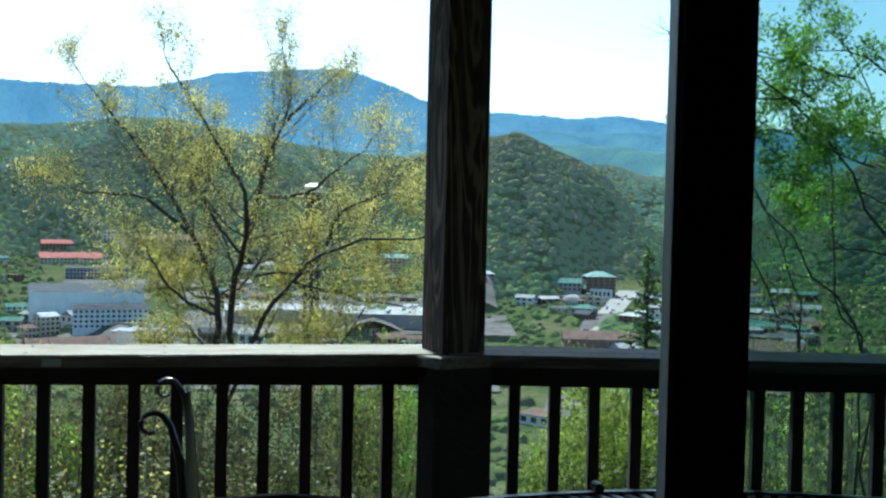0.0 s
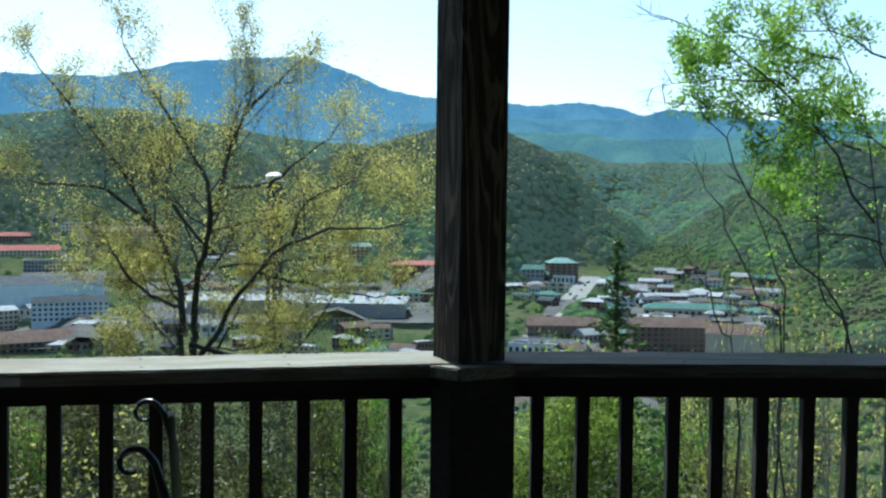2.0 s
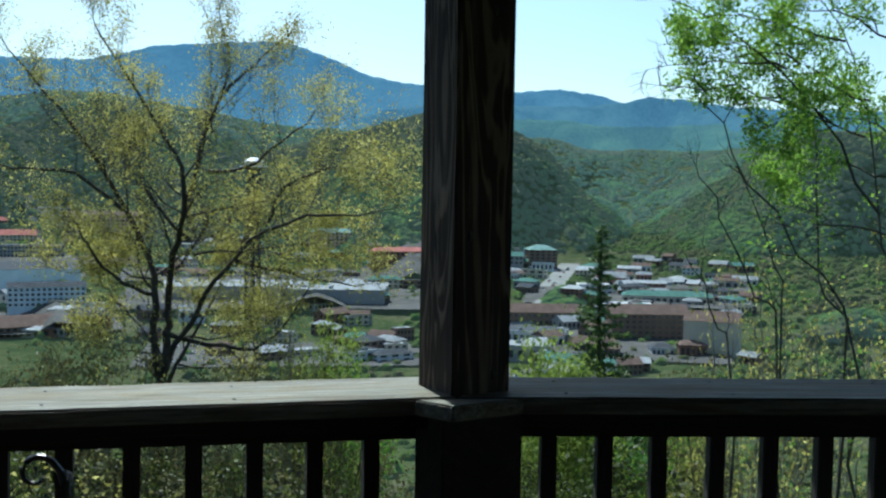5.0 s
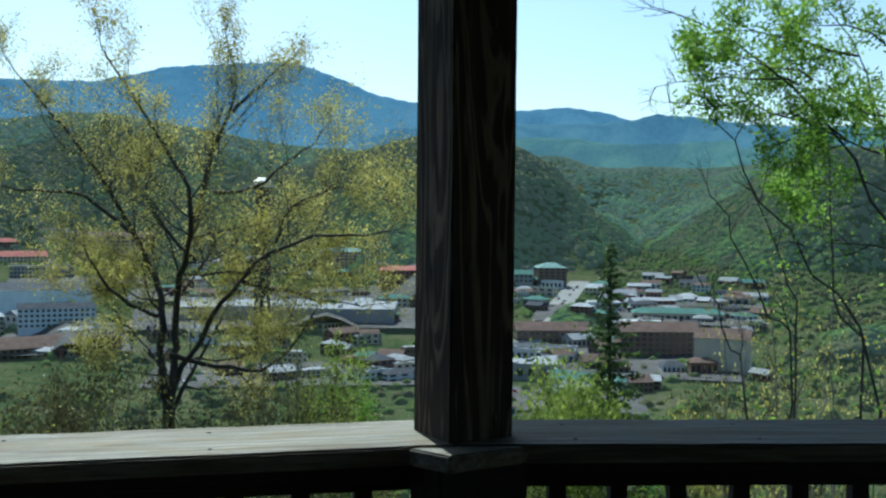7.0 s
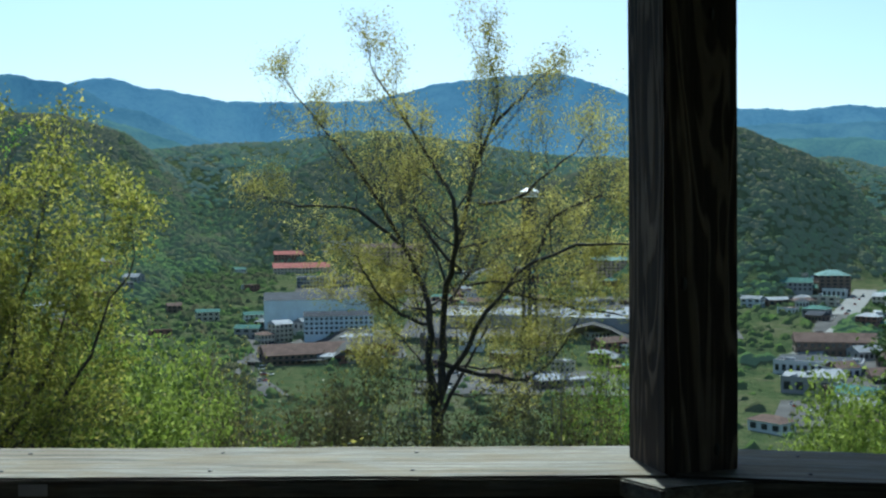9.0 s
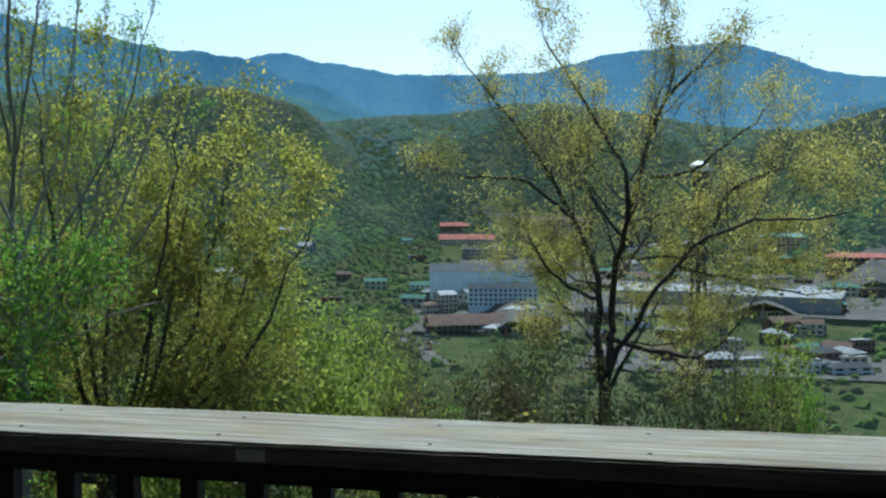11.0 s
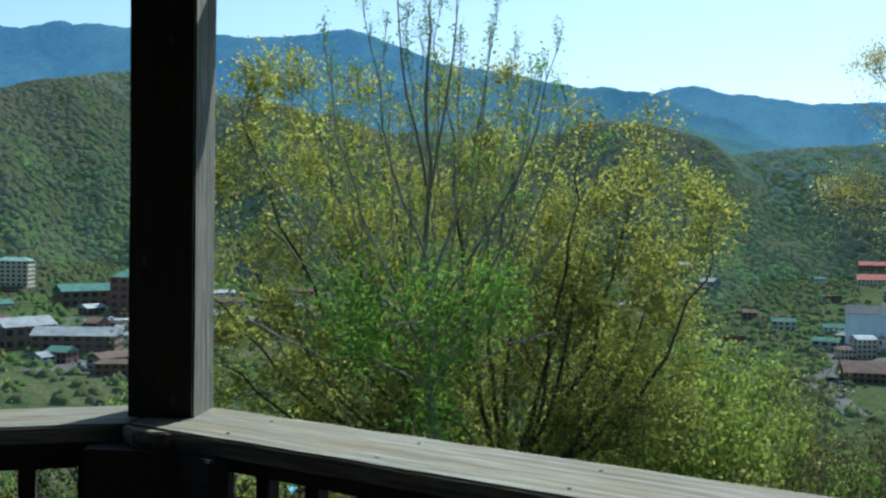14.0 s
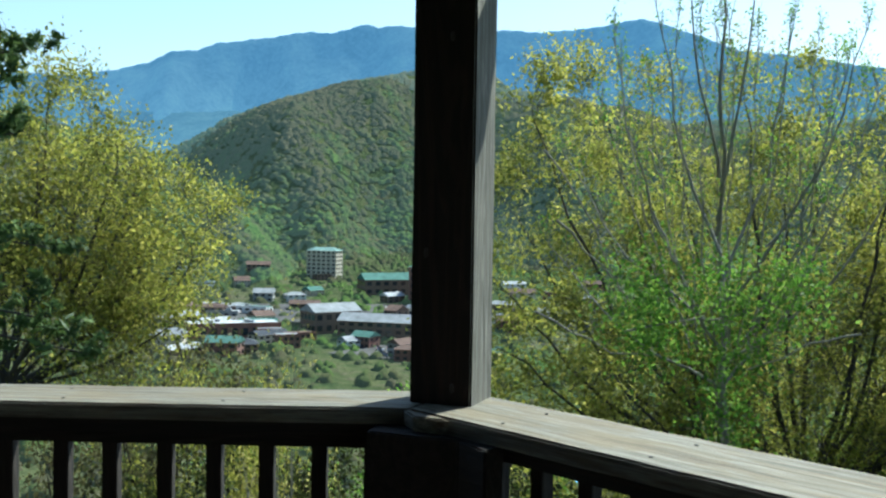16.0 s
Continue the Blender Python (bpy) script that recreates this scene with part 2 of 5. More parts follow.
def box(x0, x1, y0, y1, z0, z1, bevel=0.0, bm=None):
    bm = bm or bmesh.new()
    made = bmesh.ops.create_cube(bm, size=1)["verts"]
    for v in made:
        v.co = Vector((x0 + (v.co.x + 0.5) * (x1 - x0), y0 + (v.co.y + 0.5) * (y1 - y0), z0 + (v.co.z + 0.5) * (z1 - z0)))
    if bevel:
        edges = list({e for v in made for e in v.link_edges})
        bmesh.ops.bevel(bm, geom=edges, offset=bevel, segments=2, affect="EDGES", clamp_overlap=True)
    return bm


def tube(pts, radii, sides=6, bm=None):
    """A round bar along points, with a radius at each."""
    bm = bm or bmesh.new()
    rings, up = [], Vector((0, 0, 1))
    for i, p in enumerate(pts):
        p = Vector(p)
        d = (Vector(pts[min(i + 1, len(pts) - 1)]) - Vector(pts[max(i - 1, 0)])).normalized()
        a = d.cross(up if abs(d.z) < 0.9 else Vector((1, 0, 0))).normalized()
        b = d.cross(a)
        r = radii[i] if isinstance(radii, (list, tuple)) else radii
        rings.append([bm.verts.new(p + r * (math.cos(k * math.tau / sides) * a + math.sin(k * math.tau / sides) * b)) for k in range(sides)])
    for u, v in zip(rings, rings[1:]):
        for k in range(sides):
            bm.faces.new((u[k], u[(k + 1) % sides], v[(k + 1) % sides], v[k]))
    bm.faces.new(rings[0][::-1])
    bm.faces.new(rings[-1])
    return bm


def base(name, m, label="", category="", group=""):
    ob = new(name)
    ob.matrix_basis = m
    return tagged(ob, label, category, group)


# ---- the lie of the land ----
EYE = Vector((-0.15, -2.1, 1.53))


def level(az, el):
    """Elevations are given by a level that leans a little; this sets them upright."""
    return el + 1.8 * np.sin(np.radians(np.asarray(az) - 1.0))


def polar(az, el, d):
    """The place at an azimuth to the left of ahead, an elevation and a level distance from the porch."""
    a = radians(az)
    el = level(az, el)
    return Vector((EYE.x - d * math.sin(a), EYE.y + d * math.cos(a), EYE.z + d * math.tan(radians(el))))


# crest lines: distance, half-width, then pairs of azimuth and elevation
RIDGES = {
    "west hill": (1900, 900, (78, -1.5, 75, 0.5, 74, 1.6, 70.8, 3.45, 69.3, 4.0, 67.8, 4.5, 65.4, 5.1, 63.5, 5.6, 62.3, 6.15, 61.2, 6.5, 59, 6.9, 56.4, 6.75, 55.5, 6.0, 52.4, 5.3, 50.5, 4.5, 46, 3.9, 42, 4.5, 38, 4.3, 35, 4.7, 32, 4.7, 29, 4.1, 26, 2.5)),
    "dark spur": (1150, 380, (90, 4.5, 80, 3.2, 76, 2.3, 74, 1.5, 72, 0.0, 70, -1.5, 67, -4)),
    "middle hill": (2000, 800, (33, 2.5, 26.5, 3.6, 23.5, 4.2, 19, 4.5, 14, 4.5, 9, 4.2, 5, 3.9, 1.8, 3.7, -1, 2.5)),
    "round hill": (1550, 560, (8, 1.5, 3, 3.45, -1, 4.5, -4.0, 4.9, -5.6, 4.45, -7.3, 3.9, -8.7, 3.1, -10.1, 1.8, -11.1, 0.9, -12.3, 0.0, -14, -1.8)),
    "east hill": (1750, 500, (-14, -1.0, -16.1, 0.7, -17.6, 1.7, -19.3, 2.6, -20.4, 3.2, -23, 4.4, -32, 5.0, -40, 5)),
    "valley head": (2950, 1500, (0, 3.0, -4, 3.4, -7, 3.55, -8.5, 3.75, -11, 3.45, -14, 3.35, -17, 3.5, -22, 3.9, -30, 4)),
}
FLOOR_R = (0, 3, 8, 20, 40, 120, 300, 450, 700, 900, 1200, 1500, 2000, 3000, 5000)
FLOOR_Z = (-3.2, -3.6, -5.5, -10, -18, -48, -86, -100, -97, -85, -70, -62, -50, -30, -20)


def valley(az, r):
    """The valley floor, before the hills are laid on it."""
    return np.interp(r, FLOOR_R, FLOOR_Z) * (1 - 0.22 * np.clip((az - 40) / 20, 0, 1) * np.clip((r - 30) / 200, 0, 1))


def land(x, y):
    """The height of the ground at a place; takes arrays too."""
    x, y = np.asarray(x, float), np.asarray(y, float)
    dx, dy = x - EYE.x, y - EYE.y
    r = np.hypot(dx, dy)
    az = np.degrees(np.arctan2(-dx, dy))
    z = valley(az, r)
    # behind the house the hill goes on upward
    z = np.where(dy < 0, np.maximum(z, -3.2) + np.minimum(-dy, 400) * 0.3 * np.clip((np.abs(az) - 95) / 40, 0, 1), z)
    for dist, wide, line in RIDGES.values():
        e = level(az, np.interp(az, line[::2][::-1], line[1::2][::-1], left=-8, right=-8)) - 0.42
        top = EYE.z + dist * np.tan(np.radians(e))
        off = np.abs(r - dist * (1 + 0.05 * np.sin(az * 0.35))) / wide
        h = top - (top + 90) * (1 - np.cos(np.minimum(off, 1) * math.pi)) / 2
        h = h + (26 * np.sin(az * 0.42 + r / 150 + 1) + 15 * np.sin(az * 0.9 - r / 95 + 0.4) + 6 * np.sin(az * 1.9 + r / 60)) * np.minimum(off * 2, 1) * np.minimum((1.02 - off) * 3, 1)
        z = np.where(off < 1, np.maximum(z, h), z)
    return z


def ground_at(x, y):
    return float(land(x, y))


def ground_sheet():
    radii = np.concatenate([np.linspace(0.5, 12, 14), np.geomspace(14, 300, 40), np.linspace(320, 2900, 130), np.linspace(3000, 4980, 12)])
    az = np.radians(np.concatenate([np.arange(-36, 96, 0.35), np.arange(96, 324, 4)]))
    rr, aa = np.meshgrid(radii, az, indexing="ij")
    x, y = EYE.x - rr * np.sin(aa), EYE.y + rr * np.cos(aa)
    z = land(x, y)
    verts = np.stack([x, y, z], -1).reshape(-1, 3)
    n, m = len(radii), len(az)
    i, j = np.meshgrid(np.arange(n - 1), np.arange(m), indexing="ij")
    a, b = i * m + j, i * m + (j + 1) % m
    quads = np.stack([a, b, b + m, a + m], -1).reshape(-1, 4)
    centre = np.arange(m)
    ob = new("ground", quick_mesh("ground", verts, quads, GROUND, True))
    return tagged(ob, "wooded green valley floor and hillsides below the porch", "terrain", kind="structure")


ground_sheet()


def range_sheet(name, dist, line, material, label, wiggle):
    """A far mountain range: its near slope and its crest, with the haze before it painted into the material."""
    az = np.arange(-60, 105, 0.15)
    e = level(az, np.interp(az, line[::2][::-1], line[1::2][::-1]))
    k = np.array([0.25, 0.5, 0.25])
    e = np.convolve(np.pad(e, 6, "edge"), k, "same")[6:-6]
    e = e + 0.02 * np.sin(az * 3.1 + wiggle) + 0.02 * np.sin(az * 7.7) + 0.012 * np.sin(az * 17.0 + 1)
    rows = 26
    verts = []
    for i in range(rows):
        f = i / (rows - 1)
        r = dist * (0.8 + 0.2 * f) if i < rows - 1 else dist
        spur = math.sin(f * math.pi) * (80 * np.sin(az * 0.41 + wiggle + 2.6 * f) + 50 * np.sin(az * 0.9 - 3.1 * f + wiggle) + 22 * np.sin(az * 2.1 + 5 * f))
        top = dist * np.tan(np.radians(e))
        z = EYE.z - 60 + (top + 60) * f ** 0.85
        rad = r - spur * 2.2
        verts.append(np.stack([EYE.x - rad * np.sin(np.radians(az)), EYE.y + rad * np.cos(np.radians(az)), z], -1))
    back = verts[-1].copy()
    back[:, 2] -= 400
    back[:, :2] *= 1.06
    verts.append(back)
    m = len(az)
    v = np.concatenate(verts)
    i, j = np.meshgrid(np.arange(rows), np.arange(m - 1), indexing="ij")
    a = i * m + j
    quads = np.stack([a, a + 1, a + 1 + m, a + m], -1).reshape(-1, 4)
    return tagged(new(name, quick_mesh(name, v, quads, material, True)), label, "mountain", kind="structure")


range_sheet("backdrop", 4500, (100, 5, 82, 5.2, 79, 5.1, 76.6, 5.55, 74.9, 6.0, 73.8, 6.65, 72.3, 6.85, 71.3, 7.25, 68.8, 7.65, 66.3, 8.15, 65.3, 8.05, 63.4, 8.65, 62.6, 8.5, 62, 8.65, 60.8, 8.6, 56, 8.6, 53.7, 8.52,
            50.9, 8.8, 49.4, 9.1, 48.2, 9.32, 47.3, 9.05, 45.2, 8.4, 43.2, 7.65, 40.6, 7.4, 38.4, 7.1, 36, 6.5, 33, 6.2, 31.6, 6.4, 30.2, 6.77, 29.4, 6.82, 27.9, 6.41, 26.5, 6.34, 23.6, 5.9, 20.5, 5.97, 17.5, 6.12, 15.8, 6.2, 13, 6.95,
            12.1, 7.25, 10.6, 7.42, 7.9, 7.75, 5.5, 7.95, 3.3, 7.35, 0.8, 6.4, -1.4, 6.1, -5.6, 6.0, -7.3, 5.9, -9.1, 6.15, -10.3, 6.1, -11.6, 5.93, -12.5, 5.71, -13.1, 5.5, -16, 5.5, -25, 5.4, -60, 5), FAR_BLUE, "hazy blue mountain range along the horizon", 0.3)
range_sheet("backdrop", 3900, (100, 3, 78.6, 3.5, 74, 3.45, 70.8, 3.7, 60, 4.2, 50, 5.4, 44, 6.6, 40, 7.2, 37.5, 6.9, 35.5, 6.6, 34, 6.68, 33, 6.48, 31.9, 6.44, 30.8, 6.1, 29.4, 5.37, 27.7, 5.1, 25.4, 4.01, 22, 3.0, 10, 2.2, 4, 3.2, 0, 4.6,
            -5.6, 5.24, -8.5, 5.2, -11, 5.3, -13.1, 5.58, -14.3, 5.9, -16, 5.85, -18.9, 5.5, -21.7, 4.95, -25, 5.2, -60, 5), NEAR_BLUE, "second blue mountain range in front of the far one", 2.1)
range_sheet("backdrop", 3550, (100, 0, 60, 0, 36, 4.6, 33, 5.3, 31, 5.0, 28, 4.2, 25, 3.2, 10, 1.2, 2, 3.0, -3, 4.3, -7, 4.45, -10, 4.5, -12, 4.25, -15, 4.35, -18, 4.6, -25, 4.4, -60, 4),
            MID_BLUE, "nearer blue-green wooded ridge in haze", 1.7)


# ---- the porch ----
def turned(x, y, deg):
    return pose(x, y, 0, 0, 0, deg)


# corners of the front edge of the rail caps, at the two posts
A, B = Vector((0.0, -0.036, 0)), Vector((-2.318, -0.471, 0))
RAIL_TOP = 1.06
AB_TURN = math.degrees(math.atan2(A.y - B.y, A.x - B.x))
RIGHT_TURN, LEFT_TURN = 0.3, 58.0


def cap_board(name, origin, deg, length, width, cut0, cut1, label):
    """A rail cap that starts at origin and runs along deg; cut0 and cut1 turn its ends for the mitres."""
    bm = bmesh.new()
    t = 0.038
    a0, a1 = width * math.tan(radians(cut0)), width * math.tan(radians(cut1))
    outline = [(0, 0), (length, 0), (length + a1, width), (a0, width)]
    lo = [bm.verts.new((x, y, RAIL_TOP - t)) for x, y in outline]
    hi = [bm.verts.new((x, y, RAIL_TOP)) for x, y in outline]
    bm.faces.new(lo[::-1])
    bm.faces.new(hi)
    for k in range(4):
        bm.faces.new((lo[k], lo[(k + 1) % 4], hi[(k + 1) % 4], hi[k]))
    bmesh.ops.bevel(bm, geom=[e for e in bm.edges if abs(e.verts[0].co.z - e.verts[1].co.z) < 0.001 and e.verts[0].co.z > RAIL_TOP - 0.01], offset=0.005, segments=2, affect="EDGES")
    long_edges = [e for e in bm.edges if abs(e.verts[0].co.y - e.verts[1].co.y) < 0.01 and e.calc_length() > 1]
    bmesh.ops.subdivide_edges(bm, edges=long_edges, cuts=40)
    for v in bm.verts:
        v.co.z += 0.0016 * noise.noise(Vector((v.co.x * 9, v.co.y * 30, 1)))
        v.co.y += 0.0022 * noise.noise(Vector((v.co.x * 6, v.co.z * 30, 5)))
    return part(name, bm, WOOD_CAP, None)


def railing(origin, deg, length, cuts, width, label, first, step=0.142, low=(0.945, 0.945)):
    """One bay of railing: cap, upper and lower rails and square balusters."""
    m = turned(origin.x, origin.y, deg)
    rail = base("railing", m, label, "railing", "porch railings")
    cap_board("cap_rail", origin, deg, length, width, *cuts, "").parent = rail
    bm = box(0.0, length, 0.105, 0.145, 0.925, 1.02, 0.003)
    for v in bm.verts:
        if v.co.z < 0.96:
            v.co.z += low[0] - 0.925 + (low[1] - low[0]) * v.co.x / length
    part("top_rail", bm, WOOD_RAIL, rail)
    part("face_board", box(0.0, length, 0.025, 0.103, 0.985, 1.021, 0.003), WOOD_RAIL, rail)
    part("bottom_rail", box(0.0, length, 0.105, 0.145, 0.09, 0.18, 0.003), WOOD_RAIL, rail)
    for k in range(int(length / 0.41)):
        for y in (0.05, width - 0.06):
            bm = bmesh.new()
            bmesh.ops.create_cone(bm, cap_ends=True, segments=8, radius1=0.0045, radius2=0.004, depth=0.002, matrix=Matrix.Translation((0.24 + k * 0.41 + random.uniform(-0.02, 0.02), y, RAIL_TOP + 0.001)))
            part("nail_head", bm, FRAME, rail, "rusty dark nail head")
    shared = None
    x = first
    while x < length - 0.03:
        if shared is None:
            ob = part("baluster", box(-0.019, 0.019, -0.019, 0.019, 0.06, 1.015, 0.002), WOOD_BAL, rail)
            shared = ob.data
        else:
            ob = new("baluster", shared)
            ob.parent = rail
        ob.location = (x, 0.1665, 0)
        ob.rotation_euler = (0, radians(random.uniform(-0.3, 0.3)), radians(random.uniform(-2, 2)))
        x += step
    return rail


def post(x, y, deg, size, label, darkened=False):
    """A square post that carries the porch roof, with eased, weathered edges and drying cracks."""
    p = base("porch_post", pose(x, y, 0, 0, 0, deg), label, "post", "porch posts")
    s = size / 2
    bm = box(-s, s, -s, s, 0.0, 2.62, 0.005)
    ups = [e for e in bm.edges if e.calc_length() > 2]
    bmesh.ops.subdivide_edges(bm, edges=ups, cuts=60)
    for v in bm.verts:
        n = noise.noise(Vector((v.co.x * 20, v.co.y * 20, v.co.z * 3 + x)))
        v.co.x += 0.0018 * n
        v.co.y += 0.0018 * noise.noise(Vector((v.co.y * 20, v.co.x * 20, v.co.z * 3)))
    # faces towards the open get the painted pale side, the others the dark one
    if darkened:
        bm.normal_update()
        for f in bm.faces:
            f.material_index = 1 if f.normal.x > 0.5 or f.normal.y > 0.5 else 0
    shaft = part("shaft", bm, WOOD_SHADED if darkened else WOOD_POST, p)
    if darkened:
        shaft.data.materials.append(WOOD_LIT)
    for k, (u, z) in enumerate(((0.03, 1.1), (-0.04, 1.42), (0.02, 1.93))):
        knot = bmesh.new()
        bmesh.ops.create_uvsphere(knot, u_segments=10, v_segments=6, radius=0.008, matrix=Matrix.Translation((u, -s, z)) @ Matrix.Diagonal((0.8, 0.35, 1.6, 1)))
        part("knot", knot, FRAME, p)
    return p


post(0.02, 0.078, 28, 0.157, "square weathered wooden post with dark streaky grain")
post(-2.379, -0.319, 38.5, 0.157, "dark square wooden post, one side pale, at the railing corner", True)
railing(A, RIGHT_TURN, 3.4, (5.2, 0), 0.262, "dark wooden railing with grey cap, shaded bay beside the streaky post", 0.23, 0.138)
left_ab = railing(B, AB_TURN, (A - B).length, (-23.7, -5.2), 0.265, "long wooden railing with sun-bleached cap between the two posts", 0.132, 0.1374, (0.962, 0.942))
left_bl = railing(B + Vector((-math.cos(radians(LEFT_TURN)), -math.sin(radians(LEFT_TURN)), 0)) * 1.9, LEFT_TURN, 1.9, (0, 23.7), 0.24,
                  "wooden railing with pale cap, from corner post to house", 0.115, 0.13, (0.945, 0.94))
def foot_block(x, y, outline, cap):
    """The stout lower part of a post under the caps, and the piece of cap that wraps its front."""
    foot = base("railing_post", pose(x, y, 0), "stout dark wooden block under the rail cap at a porch post", "post", "railing posts")
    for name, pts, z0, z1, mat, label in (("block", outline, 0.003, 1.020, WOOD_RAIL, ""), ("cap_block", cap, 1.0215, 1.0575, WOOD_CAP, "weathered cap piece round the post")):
        bm = bmesh.new()
        lo = [bm.verts.new((px - x, py - y, z0)) for px, py in pts]
        hi = [bm.verts.new((px - x, py - y, z1)) for px, py in pts]
        bm.faces.new(lo[::-1])
        bm.faces.new(hi)
        for k in range(len(pts)):
            bm.faces.new((lo[k], lo[(k + 1) % len(pts)], hi[(k + 1) % len(pts)], hi[k]))
        bmesh.ops.recalc_face_normals(bm, faces=bm.faces[:])
        bmesh.ops.bevel(bm, geom=bm.edges[:], offset=0.004, segments=2, affect="EDGES")
        part(name, bm, mat, foot, label)


foot_block(0.03, 0.05, ((-0.092, 0.02), (-0.035, -0.075), (0.15, -0.01), (0.145, 0.02), (0.145, 0.10), (-0.09, 0.10)),
           ((-0.10, -0.056), (-0.018, -0.128), (0.055, -0.085), (0.15, -0.039), (0.02, -0.0395), (-0.05, -0.052)))
foot_block(-2.2, -0.45, ((-2.31, -0.585), (-2.13, -0.452), (-2.02, -0.455), (-2.03, -0.40), (-2.25, -0.36), (-2.40, -0.50)),
           ((-2.322, -0.482), (-2.245, -0.500), (-2.17, -0.450), (-2.28, -0.466), (-2.316, -0.474)))
tag = base("tag", turned(B.x, B.y, AB_TURN), "small pale paper tag stapled to the rail cap edge", "tag")
part("sheet", box(1.12, 1.175, -0.004, -0.001, 1.026, 1.048), STAPLE, tag)

deck = tagged(new("floor"), "grey wooden porch deck boards", "floor", kind="structure")
shared = None
for k in range(24):
    y0 = -2.2 + k * 0.145
    if y0 > 0.55:
        break
    if shared is None:
        ob = part("board", box(-3.2, 3.6, 0, 0.14, -0.04, 0.0, 0.003), WOOD_DECK, deck)
        shared = ob.data
    else:
        ob = under(new("board", shared), deck)
    ob.location.y = y0
part("joist", box(-3.2, 3.6, -2.2, 0.6, -0.28, -0.045), WOOD_RAIL, deck)
for k, (x, y) in enumerate(((-3.0, 0.3), (0, 0.4), (3.4, 0.4))):
    leg = base("deck_support", pose(x, y, 0), "dark wooden leg under the porch deck", "post", "deck supports")
    part("shaft", box(-0.08, 0.08, -0.08, 0.08, ground_at(x, y) - 0.3, -0.285), WOOD_RAIL, leg)

room = tagged(new("room"), "house room behind the porch", "room", kind="structure")
for name, b, mat in (("room_floor", (-3.2, 3.6, -6.6, -2.205, -0.1, 0.0), CARPET),
                     ("wall_south", (-3.3, 3.7, -6.72, -6.6, -0.1, 2.62), PLASTER),
                     ("wall_west", (-3.3, -3.2, -6.598, -2.22, -0.1, 2.62), PLASTER),
                     ("wall_east", (3.6, 3.7, -6.598, -2.22, -0.1, 2.62), PLASTER),
                     ("wall_north_west", (-3.3, -0.86, -2.218, -2.06, 0.003, 2.62), SIDING),
                     ("wall_north_east", (1.42, 3.7, -2.218, -2.06, 0.003, 2.62), SIDING),
                     ("lintel", (-0.858, 1.418, -2.218, -2.06, 2.12, 2.62), SIDING)):
    ob = part(name, box(*b), mat)
    ob.parent = room
# Roof out of view, carried past the east wall to darken the posts.
bm = box(-3.4, 6.5, -6.8, 0.42, 2.63, 2.75)
# This corner is cut off so that sun reaches the left rail cap.
corner = [e for e in bm.edges if abs(e.verts[0].co.x + 3.4) < 0.01 and abs(e.verts[1].co.x + 3.4) < 0.01 and min(e.verts[0].co.y, e.verts[1].co.y) > 0]
bmesh.ops.bevel(bm, geom=corner, offset=1.35, segments=1, affect="EDGES")
ceil = part("ceiling", bm, SIDING)
tagged(ceil, "brown boarded ceiling and unseen porch roof, widened for shade", "ceiling", kind="structure")
# Added roof slab, out of view, that keeps sun off the right-hand bay.
tagged(part("eave", box(-0.3, 6.5, 0.425, 1.6, 2.63, 2.75), SIDING), "unseen brown boarded slab added to shade the railing bay", "eave", kind="structure")
beam = tagged(part("beam", box(-2.5, 3.7, 0.20, 0.34, 2.45, 2.628, 0.004), WOOD_RAIL), "dark wooden beam under the porch roof edge", "beam", kind="structure")

door = tagged(new("sliding_door"), "dark wood sliding glass door, left half open, beside the porch", "door")
DX, DY = 0.250, -2.097
part("weather_strip", box(DX, DX + 0.007, DY - 0.018, DY + 0.03, 0.05, 2.08, 0.001), STRIP, door, "grey weather strip")
part("stile", box(DX + 0.009, DX + 0.082, DY - 0.022, DY + 0.022, 0.04, 2.09, 0.003), FRAME, door)
part("glazing_bead", box(DX + 0.084, DX + 0.112, DY + 0.03, DY + 0.09, 0.04, 2.09, 0.002), WOOD_RAIL, door)
part("stile", box(1.29, 1.39, DY - 0.022, DY + 0.09, 0.04, 2.09, 0.003), FRAME, door)
part("rail", box(DX + 0.114, 1.288, DY + 0.03, DY + 0.09, 0.04, 0.15, 0.003), FRAME, door)
part("rail", box(DX + 0.114, 1.288, DY + 0.03, DY + 0.09, 1.98, 2.09, 0.003), FRAME, door)
pane = part("pane", box(DX + 0.113, 1.289, DY + 0.055, DY + 0.061, 0.152, 1.978), GLASS, door, "faintly green glass pane")
pane.visible_shadow = False


# ---- porch furniture ----
def scroll(x, y, z, turn, curl, side):
    """A bar that rises and ends in a curl."""
    pts = [(0.10, 0, -1.02), (0.09, 0, -0.6), (0.05, 0, -0.3), (0.035, 0, -0.12), (0.01, 0, -0.035)]
    for k in range(14):
        a = radians(20 + k * 22)
        r = curl * (1 - k / 22)
        pts.append((-curl * 0.9 + r * math.cos(a), 0, -curl + r * math.sin(a) + 0.0))
    return pts


chair = base("patio_chair", pose(-0.72, -0.668, 0.0, 0, 0, 11), "black iron patio chair with curled tips and glossy back panel", "chair")
for y, r in ((-0.255, 0.0085), (0.255, 0.0075)):
    part("back_bar", tube(scroll(0, 0, 0, 0, 0.036, 1), [r * 1.35] * 4 + [r] + [r - 0.0003 * k for k in range(14)], 8), IRON, chair).location = (0.0, y, 1.026)
bm = bmesh.new()
grid = []
